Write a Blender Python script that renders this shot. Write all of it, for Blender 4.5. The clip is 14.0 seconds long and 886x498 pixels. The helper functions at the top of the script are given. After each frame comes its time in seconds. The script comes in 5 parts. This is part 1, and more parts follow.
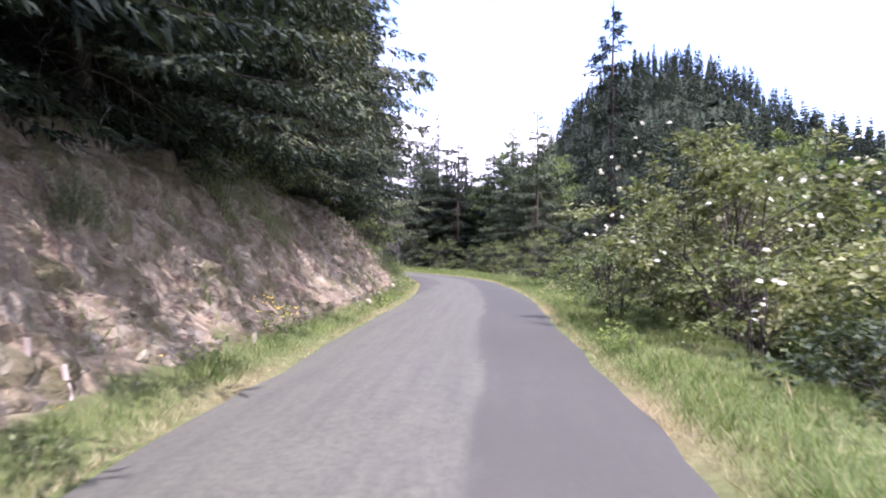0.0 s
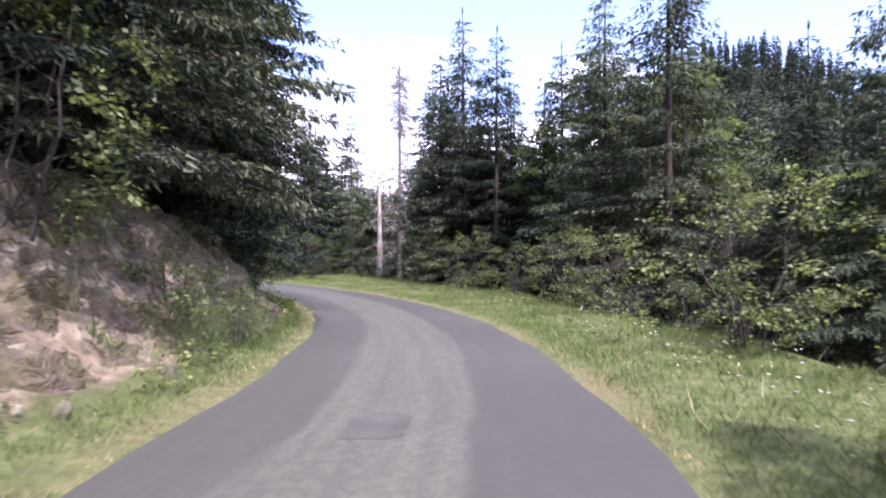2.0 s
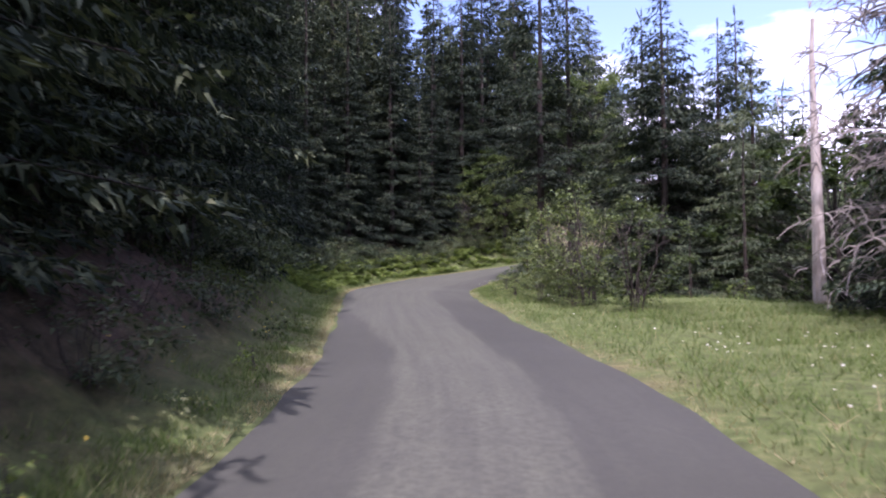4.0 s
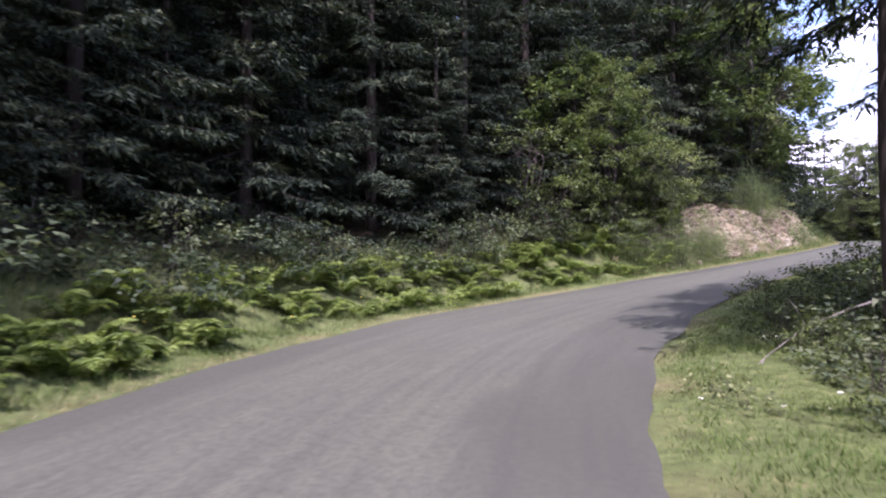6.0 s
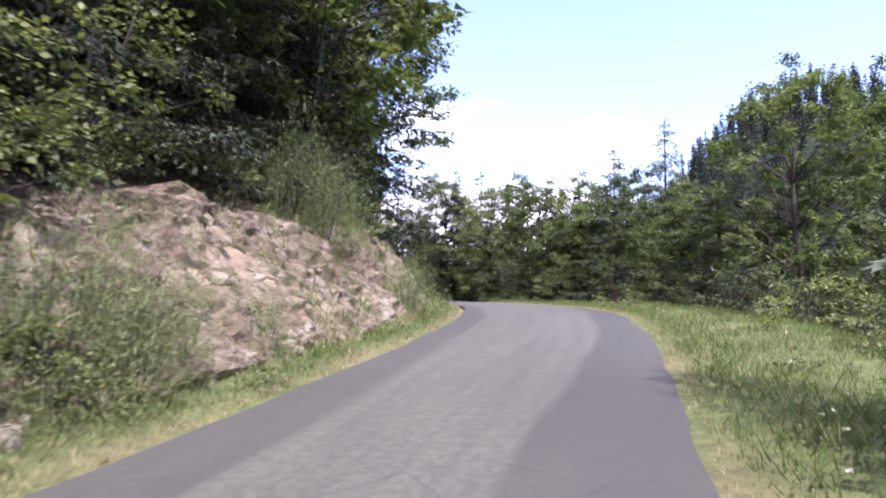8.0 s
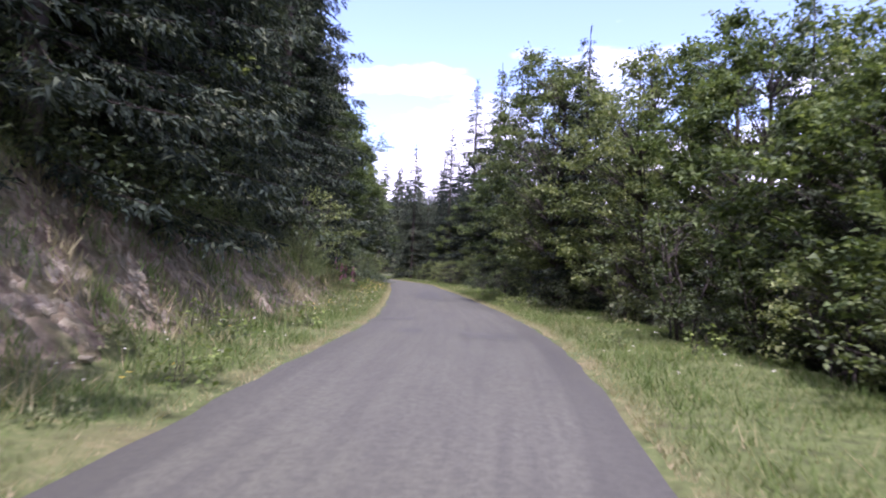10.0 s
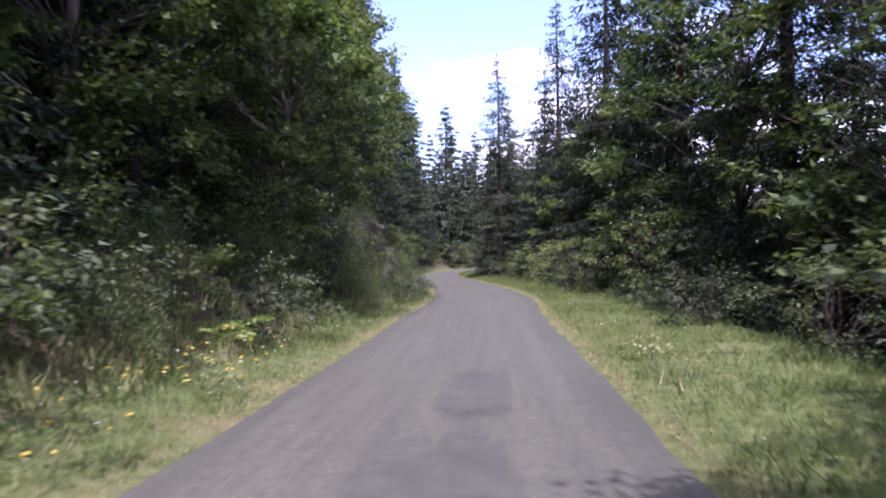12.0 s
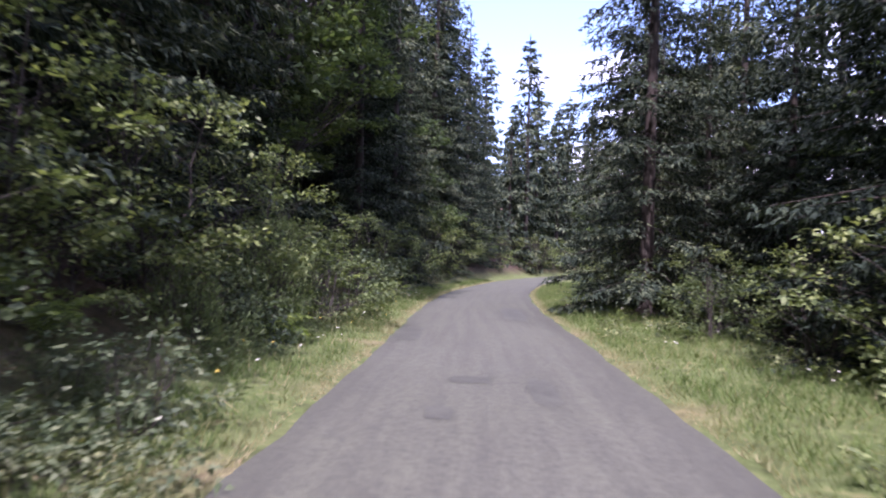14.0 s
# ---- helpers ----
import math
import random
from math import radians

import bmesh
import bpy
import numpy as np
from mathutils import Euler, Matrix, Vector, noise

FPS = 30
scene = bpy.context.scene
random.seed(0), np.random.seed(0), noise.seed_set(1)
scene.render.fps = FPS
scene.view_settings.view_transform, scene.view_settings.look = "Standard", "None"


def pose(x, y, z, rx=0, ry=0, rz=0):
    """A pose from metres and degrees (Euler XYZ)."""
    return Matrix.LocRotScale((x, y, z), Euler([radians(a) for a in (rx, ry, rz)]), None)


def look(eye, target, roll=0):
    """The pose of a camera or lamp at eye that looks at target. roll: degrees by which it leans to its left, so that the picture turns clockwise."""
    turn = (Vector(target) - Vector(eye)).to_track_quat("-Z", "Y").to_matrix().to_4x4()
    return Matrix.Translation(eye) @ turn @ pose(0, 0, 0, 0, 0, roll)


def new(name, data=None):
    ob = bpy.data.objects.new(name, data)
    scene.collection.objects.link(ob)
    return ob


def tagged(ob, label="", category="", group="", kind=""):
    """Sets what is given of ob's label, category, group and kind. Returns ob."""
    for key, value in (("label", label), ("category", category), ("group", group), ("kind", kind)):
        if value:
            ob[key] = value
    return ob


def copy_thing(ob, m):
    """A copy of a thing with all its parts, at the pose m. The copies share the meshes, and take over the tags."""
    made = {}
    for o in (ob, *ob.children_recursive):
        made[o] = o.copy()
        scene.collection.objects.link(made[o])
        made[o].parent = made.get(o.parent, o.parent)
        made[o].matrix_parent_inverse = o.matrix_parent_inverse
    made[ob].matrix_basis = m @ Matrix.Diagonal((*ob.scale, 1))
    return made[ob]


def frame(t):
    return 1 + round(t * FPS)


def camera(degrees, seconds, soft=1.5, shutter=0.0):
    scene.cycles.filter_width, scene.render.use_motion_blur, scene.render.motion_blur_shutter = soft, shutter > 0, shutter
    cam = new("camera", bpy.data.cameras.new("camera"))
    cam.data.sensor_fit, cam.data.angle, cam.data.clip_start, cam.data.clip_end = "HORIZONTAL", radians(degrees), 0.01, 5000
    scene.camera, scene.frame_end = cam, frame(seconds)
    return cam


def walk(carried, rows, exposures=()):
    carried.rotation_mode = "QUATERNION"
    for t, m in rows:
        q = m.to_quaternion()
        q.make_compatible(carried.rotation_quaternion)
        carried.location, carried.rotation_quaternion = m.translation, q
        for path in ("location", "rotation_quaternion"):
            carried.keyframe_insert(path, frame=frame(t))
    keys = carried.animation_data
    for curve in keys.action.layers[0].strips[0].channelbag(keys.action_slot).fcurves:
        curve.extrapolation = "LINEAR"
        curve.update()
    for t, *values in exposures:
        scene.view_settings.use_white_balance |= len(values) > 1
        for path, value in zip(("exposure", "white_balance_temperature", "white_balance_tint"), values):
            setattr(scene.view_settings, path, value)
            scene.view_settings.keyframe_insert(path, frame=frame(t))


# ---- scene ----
cam = camera(68.0, 14.0, soft=2.0, shutter=0.1)
# seconds, x, y, z, yaw, pitch, lean
PATH = [
    (0, -0.00, -0.00, 1.35, 0.01, 0.55, 0.29),
    (0.5, 0.50, 6.38, 1.35, 1.56, 1.04, 0.70),
    (1, 0.88, 12.78, 1.35, 1.42, 0.92, -1.03),
    (1.5, 1.38, 19.54, 1.35, 2.09, 1.38, -1.23),
    (2, 1.50, 26.29, 1.35, 4.91, 1.16, 0.03),
    (2.5, 1.05, 33.32, 1.35, 10.22, 0.39, 2.56),
    (3, 0.00, 39.66, 1.35, 18.03, 0.31, 0.39),
    (3.5, -1.78, 45.23, 1.35, 28.02, 1.01, -0.03),
    (3.7, -2.56, 47.16, 1.35, 31.84, 1.55, -0.39),
    (4.2, -5.12, 51.96, 1.38, 40.26, 1.60, -0.20),
    (4.7, -8.42, 56.64, 1.48, 45.73, 1.60, -0.20),
    (5.2, -12.19, 61.31, 1.60, 47.72, 1.60, -0.20),
    (5.8, -16.91, 67.25, 1.77, 44.00, 1.81, -0.03),
    (6, -18.47, 69.50, 1.80, 41.50, 2.01, 0.20),
    (6.5, -21.62, 75.00, 1.86, 33.70, 2.56, -0.43),
    (7, -23.22, 80.17, 2.15, 25.11, 3.79, -1.37),
    (7.5, -23.99, 85.34, 2.56, 15.85, 5.11, -1.27),
    (8, -24.18, 90.05, 3.01, 5.84, 6.16, 0.88),
    (8.2, -24.18, 91.85, 3.18, 2.72, 6.66, 1.49),
    (8.7, -23.48, 96.89, 3.70, -1.28, 6.3, 1.67),
    (9.2, -22.80, 102.51, 4.25, 4.22, 5.3, 1.86),
    (9.7, -23.06, 108.75, 4.72, 15.98, 3.2, 2.04),
    (10.3, -25.09, 116.76, 5.14, 25.01, 1.14, 2.26),
    (10.5, -26.08, 119.73, 5.16, 26.23, 1.00, 1.76),
    (11, -28.73, 126.97, 5.16, 28.28, 1.01, 1.01),
    (11.5, -31.82, 133.87, 5.16, 29.86, 1.11, 0.49),
    (12, -35.07, 140.90, 5.16, 30.89, 0.96, -0.96),
    (12.5, -38.40, 147.70, 5.16, 31.81, 1.15, -1.38),
    (13, -41.96, 154.34, 5.16, 33.11, 1.21, -0.01),
    (13.5, -45.52, 160.86, 5.16, 35.84, 1.00, 0.09),
    (14, -49.48, 167.10, 5.16, 38.34, 0.93, 1.71),
]
EXPOSURE = [(t, e + 1.19, 5700 - 80 * (t > 9), 41 + 3 * (t > 9)) for t, e in ((0, 0.9), (1.0, 0.78), (2.0, 0.66), (3, 0.36), (3.7, 0.22), (6, 0.52), (7.5, 0.62), (8.2, 0.62), (10.3, 0.3), (11.5, 0.32), (12.3, 0.52), (13, 0.6), (14, 0.66))]
walk(cam, [(t, Matrix.Translation((x, y, z)) @ look((0, 0, 0), (-math.sin(radians(w)) * math.cos(radians(p)), math.cos(radians(w)) * math.cos(radians(p)), math.sin(radians(p))), r))
           for t, x, y, z, w, p, r in PATH], EXPOSURE)

# ---- light ----
SUN_AZ, SUN_EL = radians(-151), radians(58)   # azimuth from +y, positive to the left
sun_way = Vector((-math.sin(SUN_AZ) * math.cos(SUN_EL), math.cos(SUN_AZ) * math.cos(SUN_EL), math.sin(SUN_EL)))
sun = new("sun", bpy.data.lights.new("sun", "SUN"))
sun.data.energy, sun.data.angle, sun.data.color = 2.8, radians(0.6), (1.0, 0.95, 0.87)
sun.matrix_world = look(sun_way * 200, (0, 0, 0))

world = bpy.data.worlds.new("sky")
scene.world = world
world.use_nodes = True
wn, wl = world.node_tree.nodes, world.node_tree.links
wn.clear()


def wnode(kind, **values):
    n = wn.new(kind)
    for k, v in values.items():
        n.inputs[k].default_value = v
    return n


sky = wn.new("ShaderNodeTexSky")
sky.sky_type, sky.sun_disc, sky.sun_elevation, sky.sun_rotation = "NISHITA", False, SUN_EL, -SUN_AZ
sky.air_density, sky.dust_density, sky.ozone_density = 1.0, 2.5, 0.7
coord = wn.new("ShaderNodeTexCoord")
flat = wnode("ShaderNodeMapping", Scale=(1.0, 1.0, 2.6), Location=(1.7, 0.6, 0.35))
puffs = wnode("ShaderNodeTexNoise", Scale=2.3, Detail=7.0, Roughness=0.52)
edge = wn.new("ShaderNodeValToRGB")
edge.color_ramp.elements[0].position, edge.color_ramp.elements[1].position = 0.51, 0.61
cloud_mix = wn.new("ShaderNodeMix")
cloud_mix.data_type = "RGBA"
cloud_mix.inputs["B"].default_value = (7.0, 7.1, 7.3, 1)
back = wnode("ShaderNodeBackground", Strength=0.15)
out = wn.new("ShaderNodeOutputWorld")
wl.new(coord.outputs["Generated"], flat.inputs["Vector"])
wl.new(flat.outputs["Vector"], puffs.inputs["Vector"])
wl.new(puffs.outputs["Fac"], edge.inputs["Fac"])
wl.new(edge.outputs["Color"], cloud_mix.inputs["Factor"])
wl.new(sky.outputs["Color"], cloud_mix.inputs["A"])
wl.new(cloud_mix.outputs["Result"], back.inputs["Color"])
wl.new(back.outputs["Background"], out.inputs["Surface"])


# ---- materials ----
class Nodes:
    """A short hand for building one node material."""

    def __init__(self, name):
        self.mat = bpy.data.materials.new(name)
        self.mat.use_nodes = True
        self.n, self.l = self.mat.node_tree.nodes, self.mat.node_tree.links
        self.n.clear()
        self.out = self.n.new("ShaderNodeOutputMaterial")

    def add(self, kind, links=(), **values):
        node = self.n.new(kind)
        for k, v in values.items():
            node.inputs[k.replace("_", " ")].default_value = v
        for socket, source in links:
            self.l.new(source, node.inputs[socket])
        return node

    def noise(self, scale, detail=4.0, rough=0.55, vector=None):
        node = self.add("ShaderNodeTexNoise", Scale=scale, Detail=detail, Roughness=rough)
        if vector is not None:
            self.l.new(vector, node.inputs["Vector"])
        return node.outputs["Fac"]

    def ramp(self, fac, stops):
        node = self.n.new("ShaderNodeValToRGB")
        e = node.color_ramp.elements
        while len(e) < len(stops):
            e.new(0.5)
        for el, (pos, col) in zip(e, stops):
            el.position, el.color = pos, (*col, 1) if len(col) == 3 else col
        self.l.new(fac, node.inputs["Fac"])
        return node.outputs["Color"]

    def mix(self, fac, a, b, blend="MIX"):
        node = self.n.new("ShaderNodeMix")
        node.data_type, node.blend_type = "RGBA", blend
        for socket, v in (("Factor", fac), ("A", a), ("B", b)):
            if isinstance(v, bpy.types.NodeSocket):
                self.l.new(v, node.inputs[socket])
            else:
                node.inputs[socket].default_value = v if socket == "Factor" else (*v, 1)
        return node.outputs["Result"]

    def math(self, op, a, b=0.0, c=0.0):
        node = self.n.new("ShaderNodeMath")
        node.operation = op
        for i, v in enumerate((a, b, c)):
            if isinstance(v, bpy.types.NodeSocket):
                self.l.new(v, node.inputs[i])
            else:
                node.inputs[i].default_value = v
        return node.outputs[0]

    def surface(self, color, rough=0.85, bump=None, strength=0.5, distance=0.02, leafy=0.0, spec=0.3):
        bsdf = self.add("ShaderNodeBsdfPrincipled")
        bsdf.inputs["Specular IOR Level"].default_value = spec
        for socket, v in (("Base Color", color), ("Roughness", rough)):
            if isinstance(v, bpy.types.NodeSocket):
                self.l.new(v, bsdf.inputs[socket])
            else:
                bsdf.inputs[socket].default_value = (*v, 1) if socket == "Base Color" else v
        if bump is not None:
            b = self.add("ShaderNodeBump", [("Height", bump)], Strength=strength, Distance=distance)
            self.l.new(b.outputs["Normal"], bsdf.inputs["Normal"])
        result = bsdf.outputs["BSDF"]
        if leafy:
            thin = self.add("ShaderNodeBsdfTranslucent")
            glow = self.mix(1.0, color, (1.15, 1.2, 0.6), "MULTIPLY")
            self.l.new(glow, thin.inputs["Color"])
            both = self.add("ShaderNodeMixShader", Fac=leafy)
            self.l.new(result, both.inputs[1])
            self.l.new(thin.outputs["BSDF"], both.inputs[2])
            result = both.outputs["Shader"]
        self.l.new(result, self.out.inputs["Surface"])
        return self.mat

    def position(self):
        return self.add("ShaderNodeNewGeometry").outputs["Position"]

    def attribute(self, name):
        node = self.n.new("ShaderNodeAttribute")
        node.attribute_name = name
        return node.outputs["Fac"]


def leaf_material(name, dark, mid, light, leafy=0.3, rough=0.5, spread=0.35, spec=0.16):
    """Leaves or needles: each leaf and each plant differs a little in green."""
    k = Nodes(name)
    dull = lambda c: (c[0] * 1.05, c[1] * 1.03, c[2] + 0.08 * c[1])
    dark, mid, light = dull(dark), dull(mid), dull(light)
    island = k.add("ShaderNodeNewGeometry").outputs["Random Per Island"]
    plant = k.add("ShaderNodeObjectInfo").outputs["Random"]
    patch = k.noise(0.9, 2.0, vector=k.position())
    f = k.math("ADD", k.math("MULTIPLY", island, 0.45), k.math("MULTIPLY", patch, 0.55))
    f = k.math("ADD", f, k.math("MULTIPLY", k.math("SUBTRACT", plant, 0.5), spread))
    col = k.ramp(f, [(0.25, dark), (0.58, mid), (0.92, light)])
    return k.surface(col, rough, leafy=leafy, spec=spec)


def bark_material(name, a, b, scale=9.0):
    k = Nodes(name)
    stretched = k.add("ShaderNodeMapping", [("Vector", k.add("ShaderNodeTexCoord").outputs["Object"])], Scale=(1, 1, 0.22))
    n1 = k.noise(scale, 6.0, 0.65, stretched.outputs["Vector"])
    n2 = k.noise(1.3, 3.0, vector=k.position())
    col = k.ramp(k.math("ADD", k.math("MULTIPLY", n1, 0.7), k.math("MULTIPLY", n2, 0.3)), [(0.3, a), (0.7, b)])
    return k.surface(col, 0.9, n1, 0.8, 0.03)


SPRUCE = leaf_material("spruce_needles", (0.013, 0.019, 0.013), (0.038, 0.054, 0.032), (0.16, 0.18, 0.085), 0.16, 0.7, 0.3, 0.06)
# young growth; on grown slope spruces this paler tone paints in distance haze
PALE_SPRUCE = leaf_material("young_and_hazed_spruce_needles", (0.032, 0.049, 0.026), (0.080, 0.107, 0.050), (0.161, 0.190, 0.084), 0.2)
LEAF = leaf_material("broad_leaves", (0.028, 0.045, 0.015), (0.088, 0.128, 0.036), (0.21, 0.26, 0.07), 0.4)
HAZEL = leaf_material("shrub_leaves", (0.035, 0.052, 0.018), (0.115, 0.152, 0.048), (0.27, 0.31, 0.1), 0.38)
ELDER = leaf_material("elder_leaves", (0.075, 0.09, 0.035), (0.21, 0.24, 0.095), (0.4, 0.41, 0.18), 0.4)
BROOM = leaf_material("broom_twigs", (0.055, 0.08, 0.026), (0.13, 0.175, 0.055), (0.24, 0.285, 0.1), 0.25)
FERN = leaf_material("fern_fronds", (0.09, 0.13, 0.026), (0.2, 0.27, 0.055), (0.33, 0.4, 0.1), 0.45)
BRAMBLE = leaf_material("bramble_leaves", (0.027, 0.041, 0.018), (0.070, 0.096, 0.042), (0.161, 0.185, 0.084), 0.28)
WHITE_PETAL = leaf_material("white_petals", (0.48, 0.48, 0.36), (0.6, 0.6, 0.48), (0.72, 0.72, 0.6), 0.2)
PINK_PETAL = leaf_material("pink_petals", (0.25, 0.07, 0.13), (0.34, 0.11, 0.2), (0.45, 0.2, 0.3), 0.2)
YELLOW_PETAL = leaf_material("yellow_petals", (0.6, 0.45, 0.05), (0.7, 0.55, 0.06), (0.75, 0.62, 0.1), 0.2)
BARK = bark_material("spruce_bark", (0.02, 0.016, 0.012), (0.066, 0.052, 0.042))
GREY_BARK = bark_material("grey_dead_wood", (0.11, 0.097, 0.083), (0.31, 0.28, 0.245))
BIRCH_BARK = bark_material("bleached_trunk_bark", (0.25, 0.2, 0.16), (0.62, 0.57, 0.5), 5.0)
LEAF_BARK = bark_material("broadleaf_bark", (0.022, 0.019, 0.015), (0.075, 0.063, 0.052))


def grass_material():
    k = Nodes("grass_blades")
    pos = k.position()
    island = k.add("ShaderNodeNewGeometry").outputs["Random Per Island"]
    dry = k.attribute("dry")
    green = k.ramp(k.math("ADD", k.math("MULTIPLY", island, 0.5), k.math("MULTIPLY", k.noise(0.7, 3.0, vector=pos), 0.5)),
                   [(0.2, (0.044, 0.076, 0.019)), (0.55, (0.098, 0.15, 0.038)), (0.9, (0.195, 0.24, 0.075))])
    col = k.mix(dry, green, (0.4, 0.33, 0.2))
    return k.surface(col, 0.7, leafy=0.3, spec=0.14)


GRASS = grass_material()


def asphalt_material():
    """Worn grey tar road: the attribute tar tells newer dark tar from the old pale surface."""
    k = Nodes("worn_asphalt")
    pos = k.position()
    grain = k.noise(170.0, 3.0, 0.7, pos)
    blotch = k.noise(1.6, 5.0, 0.6, pos)
    wide = k.noise(0.22, 2.0, 0.5, pos)
    lane = k.add("ShaderNodeCombineXYZ", [("X", k.math("MULTIPLY", k.attribute("across"), 5.0)), ("Y", k.math("MULTIPLY", k.attribute("along"), 0.22))])
    streak = k.noise(1.0, 5.0, 0.6, lane.outputs["Vector"])
    coarse = k.noise(14.0, 6.0, 0.75, pos)
    base = k.mix(k.attribute("tar"), (0.122, 0.127, 0.082), (0.053, 0.055, 0.036))
    base = k.mix(k.math("MULTIPLY", k.ramp(blotch, [(0.35, (0, 0, 0)), (0.7, (1, 1, 1))]), 0.35), base, (0.082, 0.083, 0.058))
    base = k.mix(k.math("MULTIPLY", k.ramp(wide, [(0.4, (0, 0, 0)), (0.65, (1, 1, 1))]), 0.2), base, (0.146, 0.148, 0.116))
    base = k.mix(k.ramp(streak, [(0.35, (0.4, 0.4, 0.4)), (0.6, (0, 0, 0))]), base, (0.054, 0.054, 0.041))
    base = k.mix(k.ramp(coarse, [(0.36, (0.6, 0.6, 0.6)), (0.6, (0, 0, 0))]), base, (0.05, 0.05, 0.037))
    base = k.mix(k.ramp(grain, [(0.3, (0.5, 0.5, 0.5)), (0.7, (0, 0, 0))]), base, (0.03, 0.03, 0.03))
    crack = k.add("ShaderNodeTexVoronoi", [("Vector", pos)], Scale=0.9)
    crack.feature = "DISTANCE_TO_EDGE"
    fine = k.ramp(crack.outputs["Distance"], [(0.0, (1, 1, 1)), (0.012, (0, 0, 0))])
    mask = k.ramp(k.noise(0.35, 2.0, vector=pos), [(0.58, (0, 0, 0)), (0.7, (0.5, 0.5, 0.5))])
    base = k.mix(k.mix(1.0, fine, mask, "MULTIPLY"), base, (0.03, 0.03, 0.03))
    height = k.math("ADD", grain, k.math("MULTIPLY", blotch, 0.6))
    return k.surface(base, 0.85, height, 0.35, 0.006, spec=0.3)


def patch_material():
    k = Nodes("dark_tar_patch")
    pos = k.position()
    grain = k.noise(150.0, 3.0, 0.7, pos)
    col = k.ramp(k.math("ADD", k.math("MULTIPLY", grain, 0.4), k.math("MULTIPLY", k.noise(3.0, 4.0, vector=pos), 0.6)),
                 [(0.3, (0.042, 0.043, 0.032)), (0.7, (0.086, 0.088, 0.064))])
    return k.surface(col, 0.75, grain, 0.35, 0.005)


def ground_material():
    k = Nodes("forest_ground")
    pos = k.position()
    verge, earth = k.attribute("verge"), k.attribute("earth")
    litter = k.ramp(k.noise(7.0, 6.0, 0.65, pos), [(0.3, (0.025, 0.018, 0.013)), (0.55, (0.075, 0.052, 0.036)), (0.75, (0.13, 0.09, 0.06))])
    turf = k.ramp(k.noise(5.0, 6.0, 0.65, pos), [(0.3, (0.06, 0.07, 0.025)), (0.55, (0.11, 0.14, 0.045)), (0.75, (0.22, 0.2, 0.09))])
    soil = k.ramp(k.noise(4.0, 8.0, 0.7, pos), [(0.28, (0.09, 0.066, 0.043)), (0.5, (0.22, 0.178, 0.11)), (0.72, (0.37, 0.315, 0.205))])
    col = k.mix(verge, litter, turf)
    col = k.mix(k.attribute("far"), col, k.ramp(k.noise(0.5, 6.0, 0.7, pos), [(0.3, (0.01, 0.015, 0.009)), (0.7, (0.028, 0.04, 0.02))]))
    col = k.mix(k.ramp(k.math("ADD", earth, k.math("MULTIPLY", k.math("SUBTRACT", k.noise(1.1, 5.0, 0.6, pos), 0.5), 0.9)), [(0.4, (0, 0, 0)), (0.6, (1, 1, 1))]), col, soil)
    dry = k.attribute("edge")
    col = k.mix(dry, col, k.ramp(k.noise(18.0, 4.0, 0.6, pos), [(0.3, (0.14, 0.09, 0.052)), (0.7, (0.32, 0.23, 0.14))]))
    return k.surface(col, 0.95, k.noise(9.0, 8.0, 0.7, pos), 0.9, 0.06, spec=0.15)


def bank_material():
    k = Nodes("stony_earth_bank")
    pos = k.position()
    n1, n2, n3 = k.noise(1.2, 6.0, 0.65, pos), k.noise(7.0, 8.0, 0.7, pos), k.noise(38.0, 4.0, 0.6, pos)
    f = k.math("ADD", k.math("MULTIPLY", n2, 0.6), k.math("MULTIPLY", n1, 0.4))
    col = k.ramp(f, [(0.3, (0.05, 0.036, 0.026)), (0.45, (0.13, 0.096, 0.068)), (0.57, (0.225, 0.195, 0.12)), (0.74, (0.41, 0.38, 0.245))])
    # broken stones of several tints, with dark joints between them
    bend = k.add("ShaderNodeVectorMath", [(0, pos), (1, k.add("ShaderNodeTexNoise", [("Vector", pos)], Scale=2.5, Detail=4.0).outputs["Color"])])
    cells = k.add("ShaderNodeTexVoronoi", [("Vector", bend.outputs[0])], Scale=4.5)
    tint = k.ramp(k.add("ShaderNodeSeparateColor", [("Color", cells.outputs["Color"])]).outputs[0],
                  [(0.0, (0.10, 0.072, 0.052)), (0.35, (0.255, 0.21, 0.122)), (0.65, (0.245, 0.23, 0.168)), (0.95, (0.43, 0.4, 0.275))])
    broken = k.ramp(k.noise(0.8, 5.0, 0.65, pos), [(0.42, (0.08, 0.08, 0.08)), (0.62, (0.6, 0.6, 0.6))])
    col = k.mix(broken, col, tint)
    joints = k.add("ShaderNodeTexVoronoi", [("Vector", bend.outputs[0])], Scale=4.5)
    joints.feature = "DISTANCE_TO_EDGE"
    crack = k.ramp(joints.outputs["Distance"], [(0.0, (0.7, 0.7, 0.7)), (0.06, (0, 0, 0))])
    col = k.mix(k.mix(1.0, crack, broken, "MULTIPLY"), col, (0.08, 0.056, 0.04))
    moss = k.ramp(k.noise(1.7, 5.0, 0.6, pos), [(0.48, (0, 0, 0)), (0.6, (1, 1, 1))])
    col = k.mix(k.math("MULTIPLY", moss, 0.75), col, (0.085, 0.085, 0.035))
    relief = k.math("ADD", k.math("ADD", n2, k.math("MULTIPLY", n3, 0.3)), k.math("MULTIPLY", k.math("MINIMUM", joints.outputs["Distance"], 0.15), 1.6))
    return k.surface(col, 0.95, relief, 0.9, 0.09, spec=0.15)


